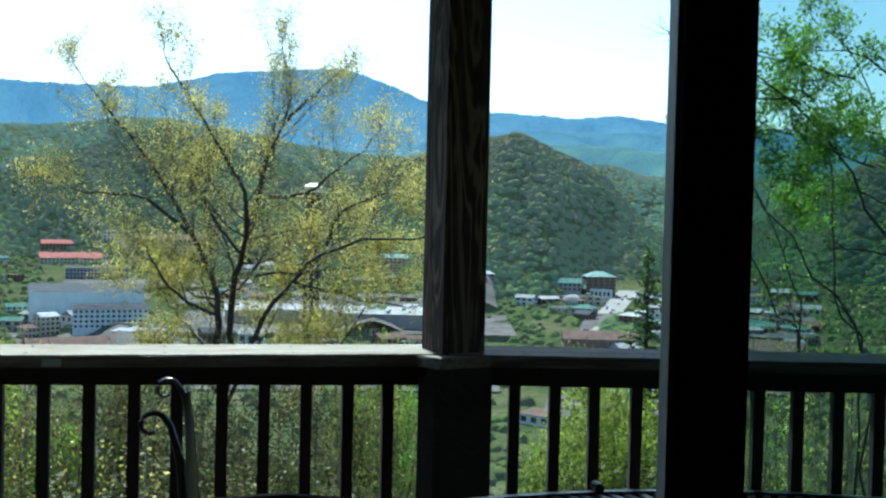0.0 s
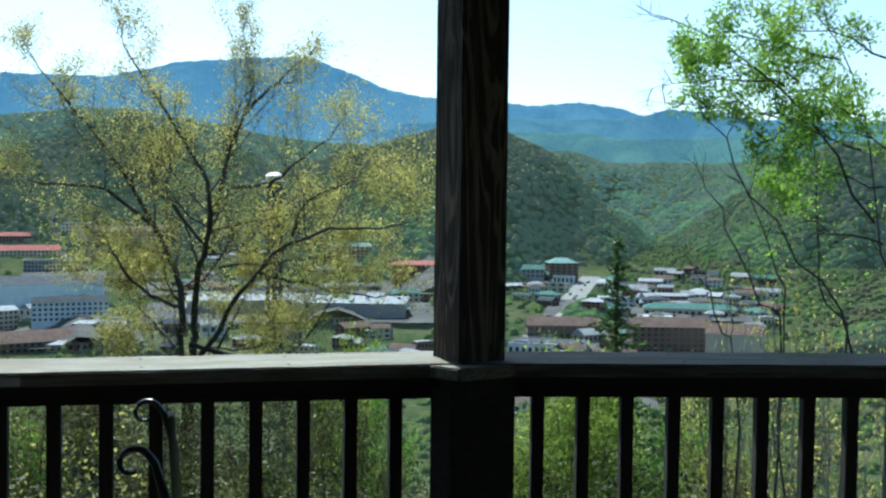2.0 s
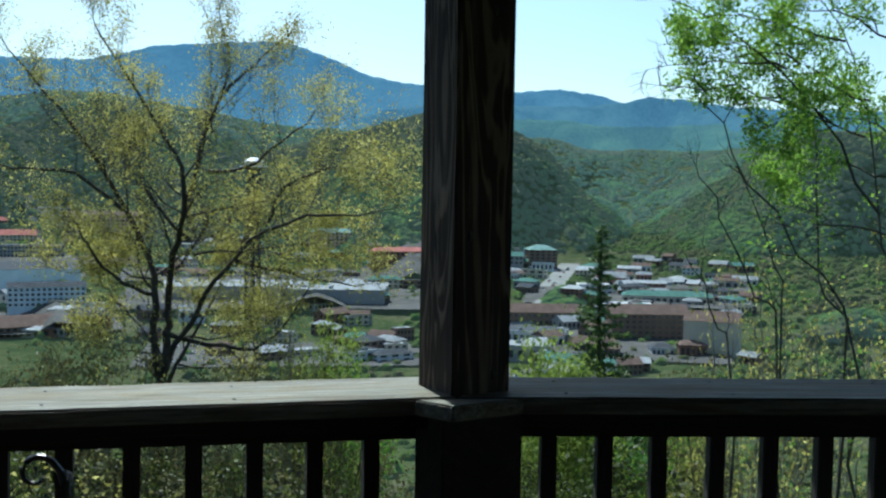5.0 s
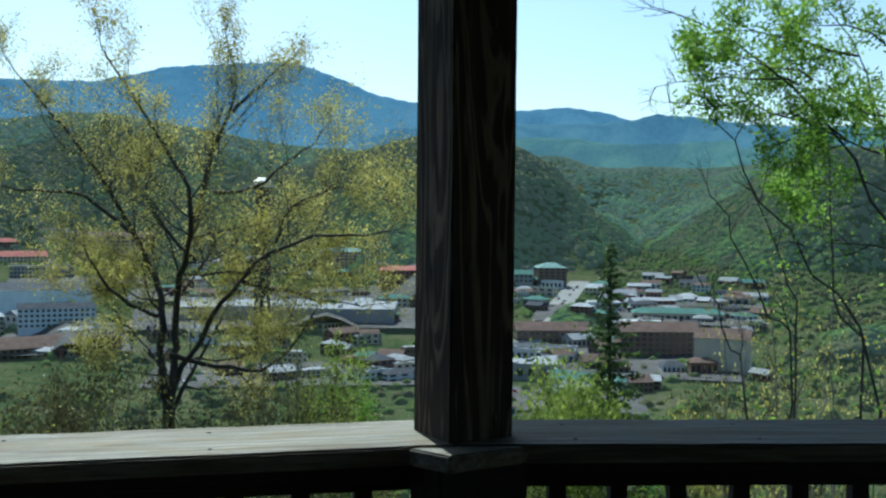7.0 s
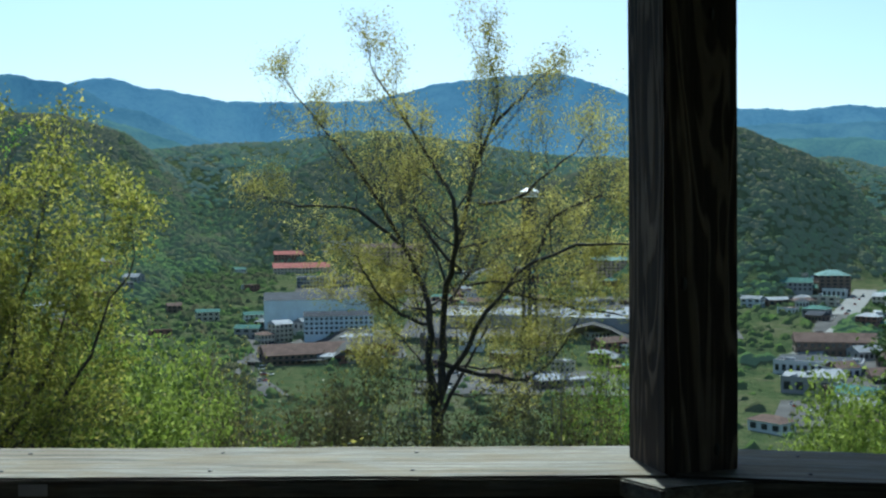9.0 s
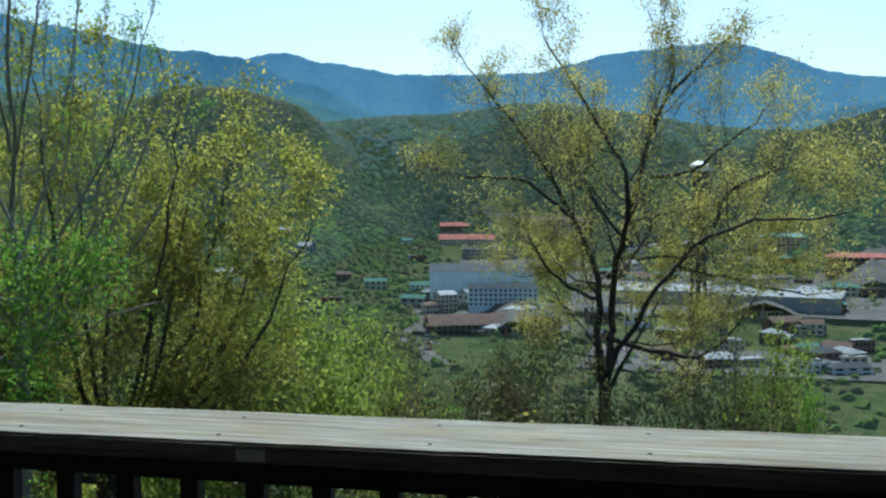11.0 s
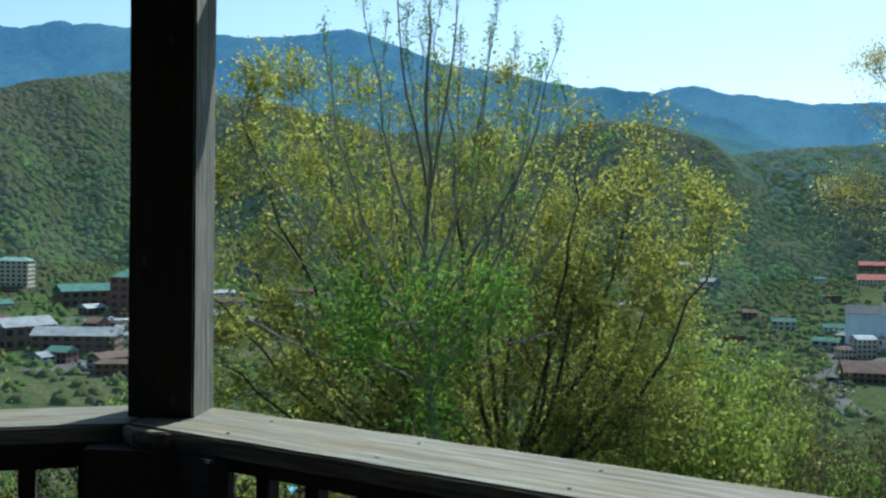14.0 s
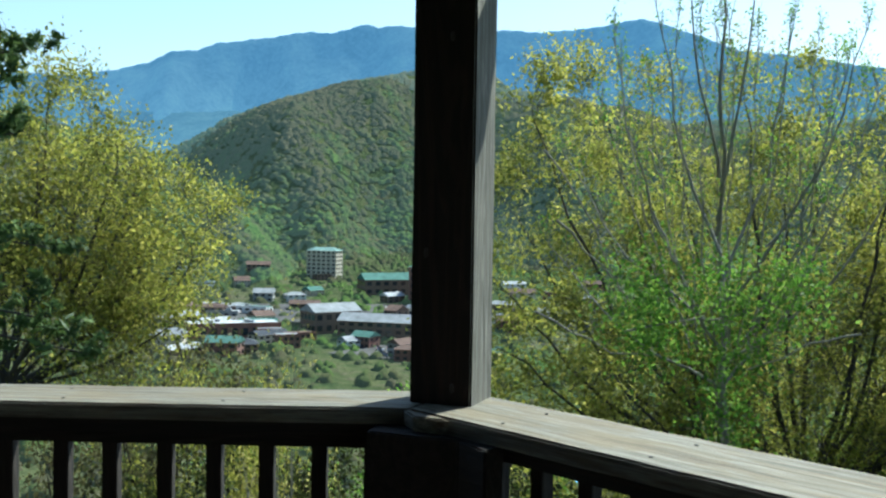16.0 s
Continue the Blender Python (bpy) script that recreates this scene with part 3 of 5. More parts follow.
for i in range(13):
    f = i / 12
    z = 0.50 + 0.50 * f
    half = 0.235 - 0.19 * max(0.0, f - 0.35) / 0.65
    mid = 0.19 * max(0.0, f - 0.35) / 0.65
    grid.append([bm.verts.new((0.075 - 0.055 * f + 0.018 * math.cos((j - 4) / 4 * 1.5), mid + (j - 4) / 4 * half, z)) for j in range(9)])
for i in range(12):
    for j in range(8):
        bm.faces.new((grid[i][j], grid[i][j + 1], grid[i + 1][j + 1], grid[i + 1][j]))
bmesh.ops.solidify(bm, geom=bm.faces[:], thickness=0.006)
for f in bm.faces:
    f.smooth = True
part("back_panel", bm, IRON, chair, "glossy dark back panel tapering to the curled tip")
part("seat", box(0.1, 0.52, -0.22, 0.22, 0.42, 0.45, 0.012), IRON, chair)
for x in (0.12, 0.5):
    for y in (-0.2, 0.2):
        part("leg", tube([(x, y, 0.42), (x + 0.01, y * 1.05, 0.003)], 0.011, 8), IRON, chair)
for y in (-0.27, 0.27):
    part("arm", tube([(0.08, y, 0.66), (0.3, y, 0.67), (0.5, y, 0.65), (0.53, y, 0.6), (0.5, y, 0.43)], 0.012, 8), IRON, chair)

table = base("patio_table", pose(0.80, -1.06, 0.025) @ Matrix.Diagonal((1.7, 0.91, 1, 1)), "oval black metal patio table with pierced rim", "table")
bm = bmesh.new()
R = 0.66
ring = []
for r, z in ((R, 0.70), (R + 0.008, 0.712), (R, 0.724), (R - 0.03, 0.726)):
    ring.append([bm.verts.new((r * math.cos(k * math.tau / 96), r * math.sin(k * math.tau / 96), z)) for k in range(96)])
for u, v in zip(ring, ring[1:]):
    for k in range(96):
        bm.faces.new((u[k], u[(k + 1) % 96], v[(k + 1) % 96], v[k]))
part("rim", bm, IRON, table)
bm = bmesh.new()
for k in range(150):
    a = k * math.tau / 150
    c, s = math.cos(a), math.sin(a)
    o = [bm.verts.new((r * math.cos(a + w), r * math.sin(a + w), z)) for z in (0.716, 0.721) for r, w in ((R - 0.16, 0.02), (R - 0.03, 0.0), (R - 0.03, 0.022), (R - 0.16, 0.045))]
    bm.faces.new(o[4:8])
    bm.faces.new(o[0:4][::-1])
    for q in range(4):
        bm.faces.new((o[q], o[(q + 1) % 4], o[4 + (q + 1) % 4], o[4 + q]))
part("pierced_band", bm, IRON, table)
bm = bmesh.new()
bmesh.ops.create_cone(bm, cap_ends=True, segments=64, radius1=R - 0.15, radius2=R - 0.155, depth=0.012, matrix=Matrix.Translation((0, 0, 0.718)))
part("tabletop", bm, IRON, table)
for k in range(4):
    a = k * math.pi / 2 + 0.6
    part("leg", tube([(0.5 * math.cos(a), 0.5 * math.sin(a), 0.71), (0.42 * math.cos(a), 0.42 * math.sin(a), 0.4), (0.52 * math.cos(a), 0.52 * math.sin(a), -0.022)], 0.014, 8), IRON, table)
for (x, y, deg) in ((0.42, -0.52, 100), (1.25, -0.53, 70)):
    grip = base("umbrella_clip", pose(x, y, 0.7505, 0, 0, deg), "small rounded dark metal knob on the table rim", "clip", "table knobs")
    part("knob", tube([(-0.02, 0, 0.014), (0.02, 0, 0.014)], 0.014, 12), IRON, grip)


# ---- trees ----
class Growth:
    """Gathers the branches and leaves of one tree."""

    def __init__(self, seed):
        self.r = random.Random(seed)
        self.g = np.random.default_rng(seed)
        self.v, self.f, self.tips, self.lv = [], [], [], []

    def bar(self, pts, r0, r1, sides=5):
        n = len(pts)
        off = len(self.v)
        for i, p in enumerate(pts):
            d = (pts[min(i + 1, n - 1)] - pts[max(i - 1, 0)]).normalized()
            a = d.cross(Vector((0.3, 0.9, 0.1))).normalized()
            b = d.cross(a)
            r = r0 + (r1 - r0) * i / (n - 1)
            for k in range(sides):
                w = k * math.tau / sides
                self.v.append(p + r * (math.cos(w) * a + math.sin(w) * b))
        for i in range(n - 1):
            for k in range(sides):
                a, b = off + i * sides + k, off + i * sides + (k + 1) % sides
                self.f.append((a, b, b + sides, a + sides))

    def twig(self, p, d, length, r, depth, rise=0.15, spread=0.7):
        n = 5 if depth > 0 else 4
        pts = [p]
        for i in range(n):
            d = (d + Vector([self.r.uniform(-0.28, 0.28) for _ in range(3)]) + Vector((0, 0, rise * 0.5))).normalized()
            p = p + d * length / n
            pts.append(p)
        self.bar(pts, r, r * 0.35, 4 if r > 0.02 else 3)
        self.tips.append((pts[-1], d))
        if depth <= 1:
            self.tips.append((pts[-2], d))
        if depth > 0:
            for i in range(1, n + 1):
                for _ in range(2 if self.r.random() < 0.35 else 1):
                    side = Vector([self.r.gauss(0, 1) for _ in range(3)]).cross(d).normalized()
                    self.twig(pts[i], (d * (1 - spread * 0.5) + side * spread + Vector((0, 0, rise))).normalized(),
                              length * self.r.uniform(0.45, 0.75), r * 0.45, depth - 1, rise, spread)

    def limb(self, corners, r0, r1, side=1.6, every=0.7, depth=1, start=0.3, rise=0.2, spread=0.75):
        """A main limb through the given corners, with side branches from the fraction start on."""
        pts = []
        for i in range(len(corners) - 1):
            p0, p1, p2, p3 = corners[max(i - 1, 0)], corners[i], corners[i + 1], corners[min(i + 2, len(corners) - 1)]
            steps = max(3, int((p2 - p1).length / 0.5))
            for k in range(steps):
                t = k / steps
                q = 0.5 * (2 * p1 + (p2 - p0) * t + (2 * p0 - 5 * p1 + 4 * p2 - p3) * t * t + (3 * p1 - p0 - 3 * p2 + p3) * t ** 3)
                pts.append(q + Vector([self.r.gauss(0, 0.035) for _ in range(3)]))
        pts.append(corners[-1])
        self.bar(pts, r0, r1, 7)
        run, total = 0.0, sum((b - a).length for a, b in zip(pts, pts[1:]))
        done = 0.0
        for i in range(1, len(pts)):
            step = (pts[i] - pts[i - 1]).length
            run += step
            done += step
            f = done / total
            if f > start and run > every:
                run = 0
                d = (pts[i] - pts[i - 1]).normalized()
                s = Vector([self.r.gauss(0, 1) for _ in range(3)]).cross(d).normalized()
                self.twig(pts[i], (d * 0.5 + s * spread + Vector((0, 0, rise))).normalized(), side * self.r.uniform(0.6, 1.15) * (1.15 - 0.65 * f),
                          max(0.008, (r0 + (r1 - r0) * f) * 0.4), depth, rise)
        d = (pts[-1] - pts[-2]).normalized()
        self.twig(pts[-1], d, side * 0.42, r1, depth, rise)

    def leaves(self, per_tip, spread, size, keep=1.0, long=1.6, where=None):
        """Small leaves round the tips."""
        tips = [t for t in self.tips if self.r.random() < keep and (where is None or where(t[0]))]
        if not tips:
            return
        c = np.array([list(t[0]) for t in tips])
        c = np.repeat(c, per_tip, 0)
        c = c + self.g.normal(0, spread, c.shape)
        self.cloud(c, size, long)

    def cloud(self, c, size, long=1.6):
        n = len(c)
        a = self.g.normal(0, 1, (n, 3))
        a /= np.linalg.norm(a, axis=1)[:, None]
        b = np.cross(a, self.g.normal(0, 1, (n, 3)))
        b /= np.linalg.norm(b, axis=1)[:, None] + 1e-6
        s = size * self.g.uniform(0.5, 1.3, (n, 1))
        self.lv.append(np.stack([c - a * s * long / 2, c + b * s * 0.45 - a * s * 0.1, c + a * s * long / 2, c - b * s * 0.45 - a * s * 0.1], 1))

    def build(self, name, origin, bark, leaf, label, category="tree", group="", leaf_label=""):
        ob = base(name, Matrix.Translation(origin), label, category, group)
        o = np.array(list(origin), np.float32)
        v = np.array([list(p) for p in self.v], np.float32) - o
        t = new("trunk", quick_mesh("trunk", v, np.array(self.f), bark, True))
        t.parent = ob
        if self.lv:
            lv = np.concatenate(self.lv).reshape(-1, 3) - o
            c = new("crown", quick_mesh("crown", lv, np.arange(len(lv)).reshape(-1, 4), leaf))
            c.parent = ob
            tagged(c, leaf_label)
        return ob


def line(d, *ae, drift=0.0, seed=0):
    """Places along a limb, from azimuths and elevations at a distance d that wanders a little."""
    rr = random.Random(seed)
    pts = []
    for k in range(0, len(ae), 2):
        pts.append(polar(ae[k], ae[k + 1], d + drift * k / 2 + (rr.uniform(-0.6, 0.6) if k else 0)))
    return pts


def root(az, d):
    p = polar(az, -20, d)
    p.z = ground_at(p.x, p.y) - 0.3
    return p


# the sparse budding oak in front of the town
D = 32
g = Growth(11)
base_p = root(12.1, D)
fork = polar(12.0, -10.6, D)
g.limb([base_p, polar(12.1, -15, D), fork], 0.24, 0.19, 1.4, 1.6, 1, 0.5)
g.limb([fork] + line(D, 12.4, -8.2, 12.3, -5.9, 13.0, -3.2, 14.2, -1.0, 15.6, 1.6, 17.9, 4.4, 19.6, 6.4, drift=0.3, seed=1), 0.135, 0.022, 2.6, 0.5, 2, 0.2)
g.limb([fork] + line(D, 11.7, -8.6, 11.7, -7.1, 11.4, -3.8, 10.9, -1.6, 10.9, 0.9, 12.5, 3.4, 14.2, 6.2, 15.4, 8.0, drift=-0.3, seed=2), 0.14, 0.02, 2.4, 0.5, 2, 0.25)
g.limb([polar(10.9, -1.6, D), *line(D, 10.1, 1.0, 9.4, 3.6, 8.5, 6.3, 9.0, 8.9, drift=0.3, seed=3)], 0.085, 0.02, 2.3, 0.46, 2, 0.2, 0.4)
g.limb([polar(8.8, 5.0, D), *line(D, 7.6, 6.2, 6.2, 7.6, drift=0.3, seed=4)], 0.06, 0.02, 1.9, 0.52, 2)
g.limb([fork] + line(D, 11.2, -8.6, 10.2, -6.9, 9.1, -5.2, 7.3, -3.0, 5.6, -2.0, 3.6, -1.4, 1.4, -1.3, -0.6, -0.8, drift=-0.5, seed=5), 0.10, 0.02, 3, 0.48, 2, 0.3)
g.limb([polar(8.2, -4.0, D), *line(D, 6.4, -4.4, 4.2, -4.8, 1.6, -5.2, drift=-0.4, seed=6)], 0.07, 0.02, 2.6, 0.57, 2)
g.limb([polar(13.9, -1.6, D), *line(D, 16.3, 0.2, 18.7, 0.4, 20.5, 0.6, drift=0.3, seed=7)], 0.07, 0.02, 2.3, 0.52, 2)
g.limb([polar(9.6, 0.6, D), *line(D, 7.0, 1.4, 5.0, 3.2, 3.6, 4.6, drift=0.4, seed=8)], 0.07, 0.015, 2.3, 0.57, 2)
g.limb([polar(11.9, -9.5, D), *line(D, 12.6, -8.2, 14.0, -6.8, 15.0, -5.6, drift=0.6, seed=15)], 0.07, 0.015, 1.8, 0.45, 2)
g.limb([polar(11.8, -11.0, D), *line(D, 10.8, -9.0, 9.6, -7.0, 8.8, -5.0, drift=0.5, seed=16)], 0.08, 0.015, 2.0, 0.45, 2)
g.limb([polar(11.9, -8.0, D), *line(D, 9.6, -8.6, 7.0, -8.8, 5.4, -7.4, 4.2, -5.6, drift=-0.5, seed=9)], 0.09, 0.02, 2.8, 0.57, 2)
g.limb([polar(12.3, -6.0, D), *line(D, 14.0, -5.4, 15.4, -4.0, 16.2, -2.6, drift=-0.5, seed=10)], 0.07, 0.02, 2.4, 0.57, 2)
g.limb([polar(10.7, -3.0, D), *line(D, 12.8, -0.5, 13.2, 1.6, drift=0.5, seed=12)], 0.06, 0.02, 2.1, 0.69, 2)
g.limb([polar(6.4, -1.9, D), *line(D, 5.4, 0.2, 3.0, 1.2, 1.2, 1.0, drift=-0.5, seed=13)], 0.06, 0.02, 2.6, 0.46, 2)
for a1, e1 in ((15.5, -8.4), (8.6, -9.2), (6.6, -7.6), (14.6, -4.4), (2.0, -2.6), (5.0, -0.4)):
    g.limb([polar(11.8 + (a1 - 11.8) * 0.15, e1 * 0.9 - 1.4, D), polar(11.8 + (a1 - 11.8) * 0.6, e1 - 0.6, D + 0.5), polar(a1, e1, D + 0.8)], 0.04, 0.012, 1.9, 0.5, 2, 0.3)
g.leaves(7, 0.15, 0.05, 0.72)
g.leaves(3, 0.22, 0.06, 0.6, where=lambda p: p.z < 0.8)
g.build("oak_tree", base_p, BARK, LEAF_GOLD, "tall sparse oak with dark forked limbs and golden buds", leaf_label="sparse golden buds")

# the tall pale poplar with bare whips
D = 15.5
g = Growth(23)
base_p = root(42.6, D)
top = line(D, 42.6, -12, 42.8, -7, 42.9, -2, 43.0, 4, 43.0, 9, 43.1, 11.5, seed=2)
g.limb([base_p] + top, 0.085, 0.012, 1.3, 0.3, 1, 0.25, 0.7, 0.5)
for k, (a0, e0, a1, e1) in enumerate(((42.8, -8, 48.5, 7.5), (42.9, -3, 46.5, 9.5), (43, -5, 39.5, 9.8), (43, 0, 41.5, 11.5), (42.7, -9, 37, 6.5), (42.8, -7, 51, 1.5), (43, 1, 44.8, 12),
                                      (42.7, -10, 35.6, 5), (42.7, -10, 52, -3), (42.9, -6, 36.2, 8), (42.8, -9, 33.8, 2.5))):
    am, em = a0 + (a1 - a0) * 0.6, e0 + (e1 - e0) * 0.42
    g.limb([polar(a0, e0, D), polar(am, em, D + (k % 3 - 1) * 0.7), polar(a1, e1, D + (k % 3 - 1) * 1.3)], 0.027, 0.007, 0.7, 0.26, 1, 0.3, 0.8, 0.35)
for pts in ((47.5, -7.5, 44.0, -6.5, 42.5, -6.6, 40.0, -5.4), (46.2, -1.0, 45.4, -3.2, 44.6, -4.4), (46.6, 2.4, 46.0, 0.8), (40.4, -2.6, 39.4, -1.0, 38.2, -0.2),
            (51.5, -1.6, 49.0, -4.2, 46.6, -7.0), (52.5, -6.5, 49.5, -8.0, 46.5, -8.6), (36.0, -6.8, 38.5, -7.6, 41.5, -9.0), (52.0, 2.0, 49.5, -2.0, 47.6, -6.2)):
    g.limb([polar(pts[i], pts[i + 1], D - 1.0) for i in range(0, len(pts), 2)], 0.017, 0.008, 0.45, 0.5, 1, 0.4, 0.5, 0.5)
for k in range(12):
    a1 = 36.5 + k * 1.15 + g.r.uniform(-0.4, 0.4)
    e1 = 9.5 - abs(a1 - 42.6) * 0.7 + g.r.uniform(-1.2, 1.2)
    g.limb([polar(42.8 + (a1 - 42.8) * 0.25, -8, D), polar(42.8 + (a1 - 42.8) * 0.75, -1, D + g.r.uniform(-1, 1)), polar(a1, e1, D + g.r.uniform(-1, 1))], 0.016, 0.005, 0.6, 0.3, 1, 0.4, 0.8, 0.3)
g.leaves(3, 0.05, 0.03, 0.8)
g.leaves(18, 0.26, 0.05, 0.9, where=lambda p: p.z < 1.0 and abs(p.x + 0.15 + (p.y + 2.1) * 0.93) < 1.9)
g.build("poplar_tree", base_p, BARK_PALE, LEAF_GREEN, "pale-barked poplar with bare upright whips and green lower leaves", leaf_label="fresh green leaves")

# the broad golden-green oak behind it
D = 20
g = Growth(37)
base_p = root(38.8, D)
foot = polar(38.8, -16, D)
g.limb([base_p, foot], 0.26, 0.2, 1, 2, 1, 0.9)
for k, (a1, e1) in enumerate(((53, 3.6), (49.5, 4.8), (46, 4.2), (42, 4.4), (38.5, 4.6), (35, 2.6), (32, 2.0), (29.5, -0.5), (28, -2.6), (54, -1.5), (54.5, -5.5), (31, -4.5), (50, 0), (34.5, -1.5), (47, -3.0), (54, -9), (40, 0.5), (44, -1), (36, -6), (30.5, -8), (49, -9))):
    am, em = 38.8 + (a1 - 38.8) * 0.62, -16 + (e1 + 16) * 0.42
    dd = D + ((k * 7) % 5 - 2) * 1.0
    g.limb([foot, polar(am, em, (D + dd) / 2), polar(a1, e1, dd)], 0.06, 0.012, 1.9, 0.5, 2, 0.1, 0.12, 0.9)
g.leaves(12, 0.13, 0.05, 0.30)
g.leaves(5, 0.07, 0.05, 0.2)
g.build("oak_tree", base_p, BARK, LEAF_OLIVE, "broad oak with dense yellow-green spring leaves beside the pale poplar", leaf_label="dense yellow-green leaves")

# the locust beside the shaded railing
D = 11
g = Growth(41)
for k, pts in enumerate(((-25.8, -9, -22.5, -2, -19.2, 3, -17.0, 6.6), (-25.2, -9.2, -23.8, -3.5, -23.3, 3, -23.2, 6), (-21.8, -9, -20.6, -4.5, -18.6, -0.5, -17.2, 2.2), (-26.5, 0, -23, 6, -18, 10, -14.5, 11.5),
                         (-21.8, -9, -21.5, -3, -19.5, 2), (-27.5, -9, -26.5, 0, -25, 8, -22, 12), (-19.6, -10, -18.5, -6.5, -17.3, -3.5))):
    q = [polar(pts[i], pts[i + 1], D + (k % 3) * 0.8) for i in range(0, len(pts), 2)]
    if k != 3:
        foot = root(pts[0], D + (k % 3) * 0.8)
        q = [foot] + q
    g.limb(q, 0.016 if k == 3 else 0.026, 0.006, 0.8, 0.6, 1, 0.45, 0.25)
for k, (a, e, a1, e1) in enumerate(((-23, 5.5, -15.2, 6.6), (-22, 7.5, -14.4, 7.4), (-22.5, 8, -15.5, 8.8), (-24, 9, -17, 10.2), (-24, 5, -18.5, 6.0), (-26, 6, -20.5, 7.5), (-26, 4, -20.8, 4.6), (-27, 9, -21, 11), (-27, 2, -21.8, 2.2), (-27, -1, -22.2, -0.8), (-28, 4, -23, 5))):
    g.limb([polar(a, e, D), polar((a + a1) / 2, (e + e1) / 2 + 0.5, D + 0.4 * (k % 3 - 1)), polar(a1, e1, D + 0.8 * (k % 3 - 1))], 0.013, 0.003, 0.5, 0.14, 1, 0.1, 0.05)
rightward = lambda p: p.x + 0.15 > 0.365 * (p.y + 2.1)
g.leaves(20, 0.062, 0.027, 0.95, 2.2, where=lambda p: p.z > (1.5 if rightward(p) else 2.55) and p.x + 0.15 > 0.283 * (p.y + 2.1))
g.leaves(3, 0.10, 0.035, 0.35, 1.6, where=lambda p: rightward(p) and p.z <= 1.5)
g.build("locust_tree", root(-25.5, D), BARK, LEAF_LOCUST, "thin dark locust stems with feathery bright green leaves beside the railing", leaf_label="feathery bright green leaves")


def conifer(name, az, el_top, el_low, d, half, seed, label):
    g = Growth(seed)
    foot = root(az, d)
    tip, low = polar(az, el_top, d), polar(az, el_low, d)
    g.bar([foot, low, tip], 0.16, 0.015, 7)
    h = tip.z - low.z
    wide = d * math.tan(radians(half))
    pts = []
    n = int(h * 15)
    for k in range(n):
        f = k / n
        p = low + (tip - low) * f
        a = k * 2.4 + g.r.uniform(-0.4, 0.4)
        reach = wide * (0.12 + 0.93 * (1 - f) ** 1.3) * g.r.uniform(0.4, 1.15)
        d1 = Vector((math.cos(a), math.sin(a), 0.12 - 0.35 * (1 - f)))
        bar = [p + d1 * reach * t + Vector((0, 0, 0.16 * reach * t * t)) for t in (0, 0.35, 0.7, 1)]
        g.bar(bar, 0.018, 0.004, 3)
        m = max(8, int(reach * 60))
        t = g.g.uniform(0.12, 1, m)
        c = np.array([list(bar[0] + (bar[-1] - bar[0]) * x) for x in t]) + g.g.normal(0, 1, (m, 3)) * np.array([0.11, 0.11, 0.05]) * (0.4 + reach * 0.4)
        c[:, 2] -= 0.05
        pts.append(c)
    g.cloud(np.concatenate(pts), 0.085, 2.4)
    return g.build(name, foot, BARK, NEEDLES, label)


conifer("spruce_tree", -12.1, -1.1, -13.0, 30, 3.4, 51, "narrow dark green spruce beyond the shaded railing")

# the pine bough that reaches into the view and the leafy tree under it
g = Growth(61)
D = 13
pf = root(90, D)
g.bar([pf, polar(90, -5, D), polar(89.5, 9, D)], 0.2, 0.08, 8)
cl = []
for a0, e0, a1, e1 in ((89, 3, 78.3, 6.2), (89, 1, 79.8, 4.2), (89, -1, 79.5, 1.9), (89, 5, 81, 7.6), (89, -3, 78.0, -3.8), (89, -6, 77.8, -7.5), (89, -7, 76.2, -9.2)):
    p0, p1 = polar(a0, e0, D), polar(a1, e1, D)
    g.bar([p0, (p0 + p1) / 2 + Vector((0, 0, 0.12)), p1], 0.04, 0.008, 5)
    for k in range(16):
        f = 0.35 + 0.65 * k / 15
        q = p0 + (p1 - p0) * f + Vector([g.r.gauss(0, 0.12) for _ in range(3)])
        d = Vector([g.r.gauss(0, 0.5) for _ in range(3)]) + (p1 - p0).normalized() + Vector((0, 0, 0.4))
        e = q + d.normalized() * 0.28
        g.bar([q, e], 0.006, 0.004, 3)
        cl.append(np.array([list(q + (e - q) * x) for x in np.linspace(0.2, 1.1, 42)]) + g.g.normal(0, 0.035, (42, 3)))
g.cloud(np.concatenate(cl), 0.05, 3.6)
g.build("pine_tree", pf, BARK, NEEDLES, "dark pine reaching needled boughs over the porch side")

g = Growth(67)
D = 19
base_p = root(80.5, D)
foot = polar(80.5, -11, D)
g.limb([base_p, foot], 0.18, 0.14, 1, 2, 1, 0.9)
for k, (a1, e1) in enumerate(((84, 5), (81, 4.2), (78.5, 3.8), (76.5, 2.6), (75, 1.0), (74.2, -0.8), (72.6, -2.2), (70.6, -2.6), (71.5, -5), (79, 0), (77, -2), (74, -6.0), (72.5, -8), (83, -2), (76, -8), (80, -6))):
    g.limb([foot, polar(80.5 + (a1 - 80.5) * 0.6, -11 + (e1 + 11) * 0.4, D), polar(a1, e1, D + (k % 4 - 1.5) * 0.8)], 0.045, 0.012, 1.6, 0.45, 2, 0.12, 0.12, 0.9)
g.leaves(8, 0.16, 0.05, 0.48)
g.build("maple_tree", base_p, BARK, LEAF_OLIVE, "slope tree with sunlit yellow-green leaves under the pine boughs", leaf_label="sunlit yellow-green leaves")


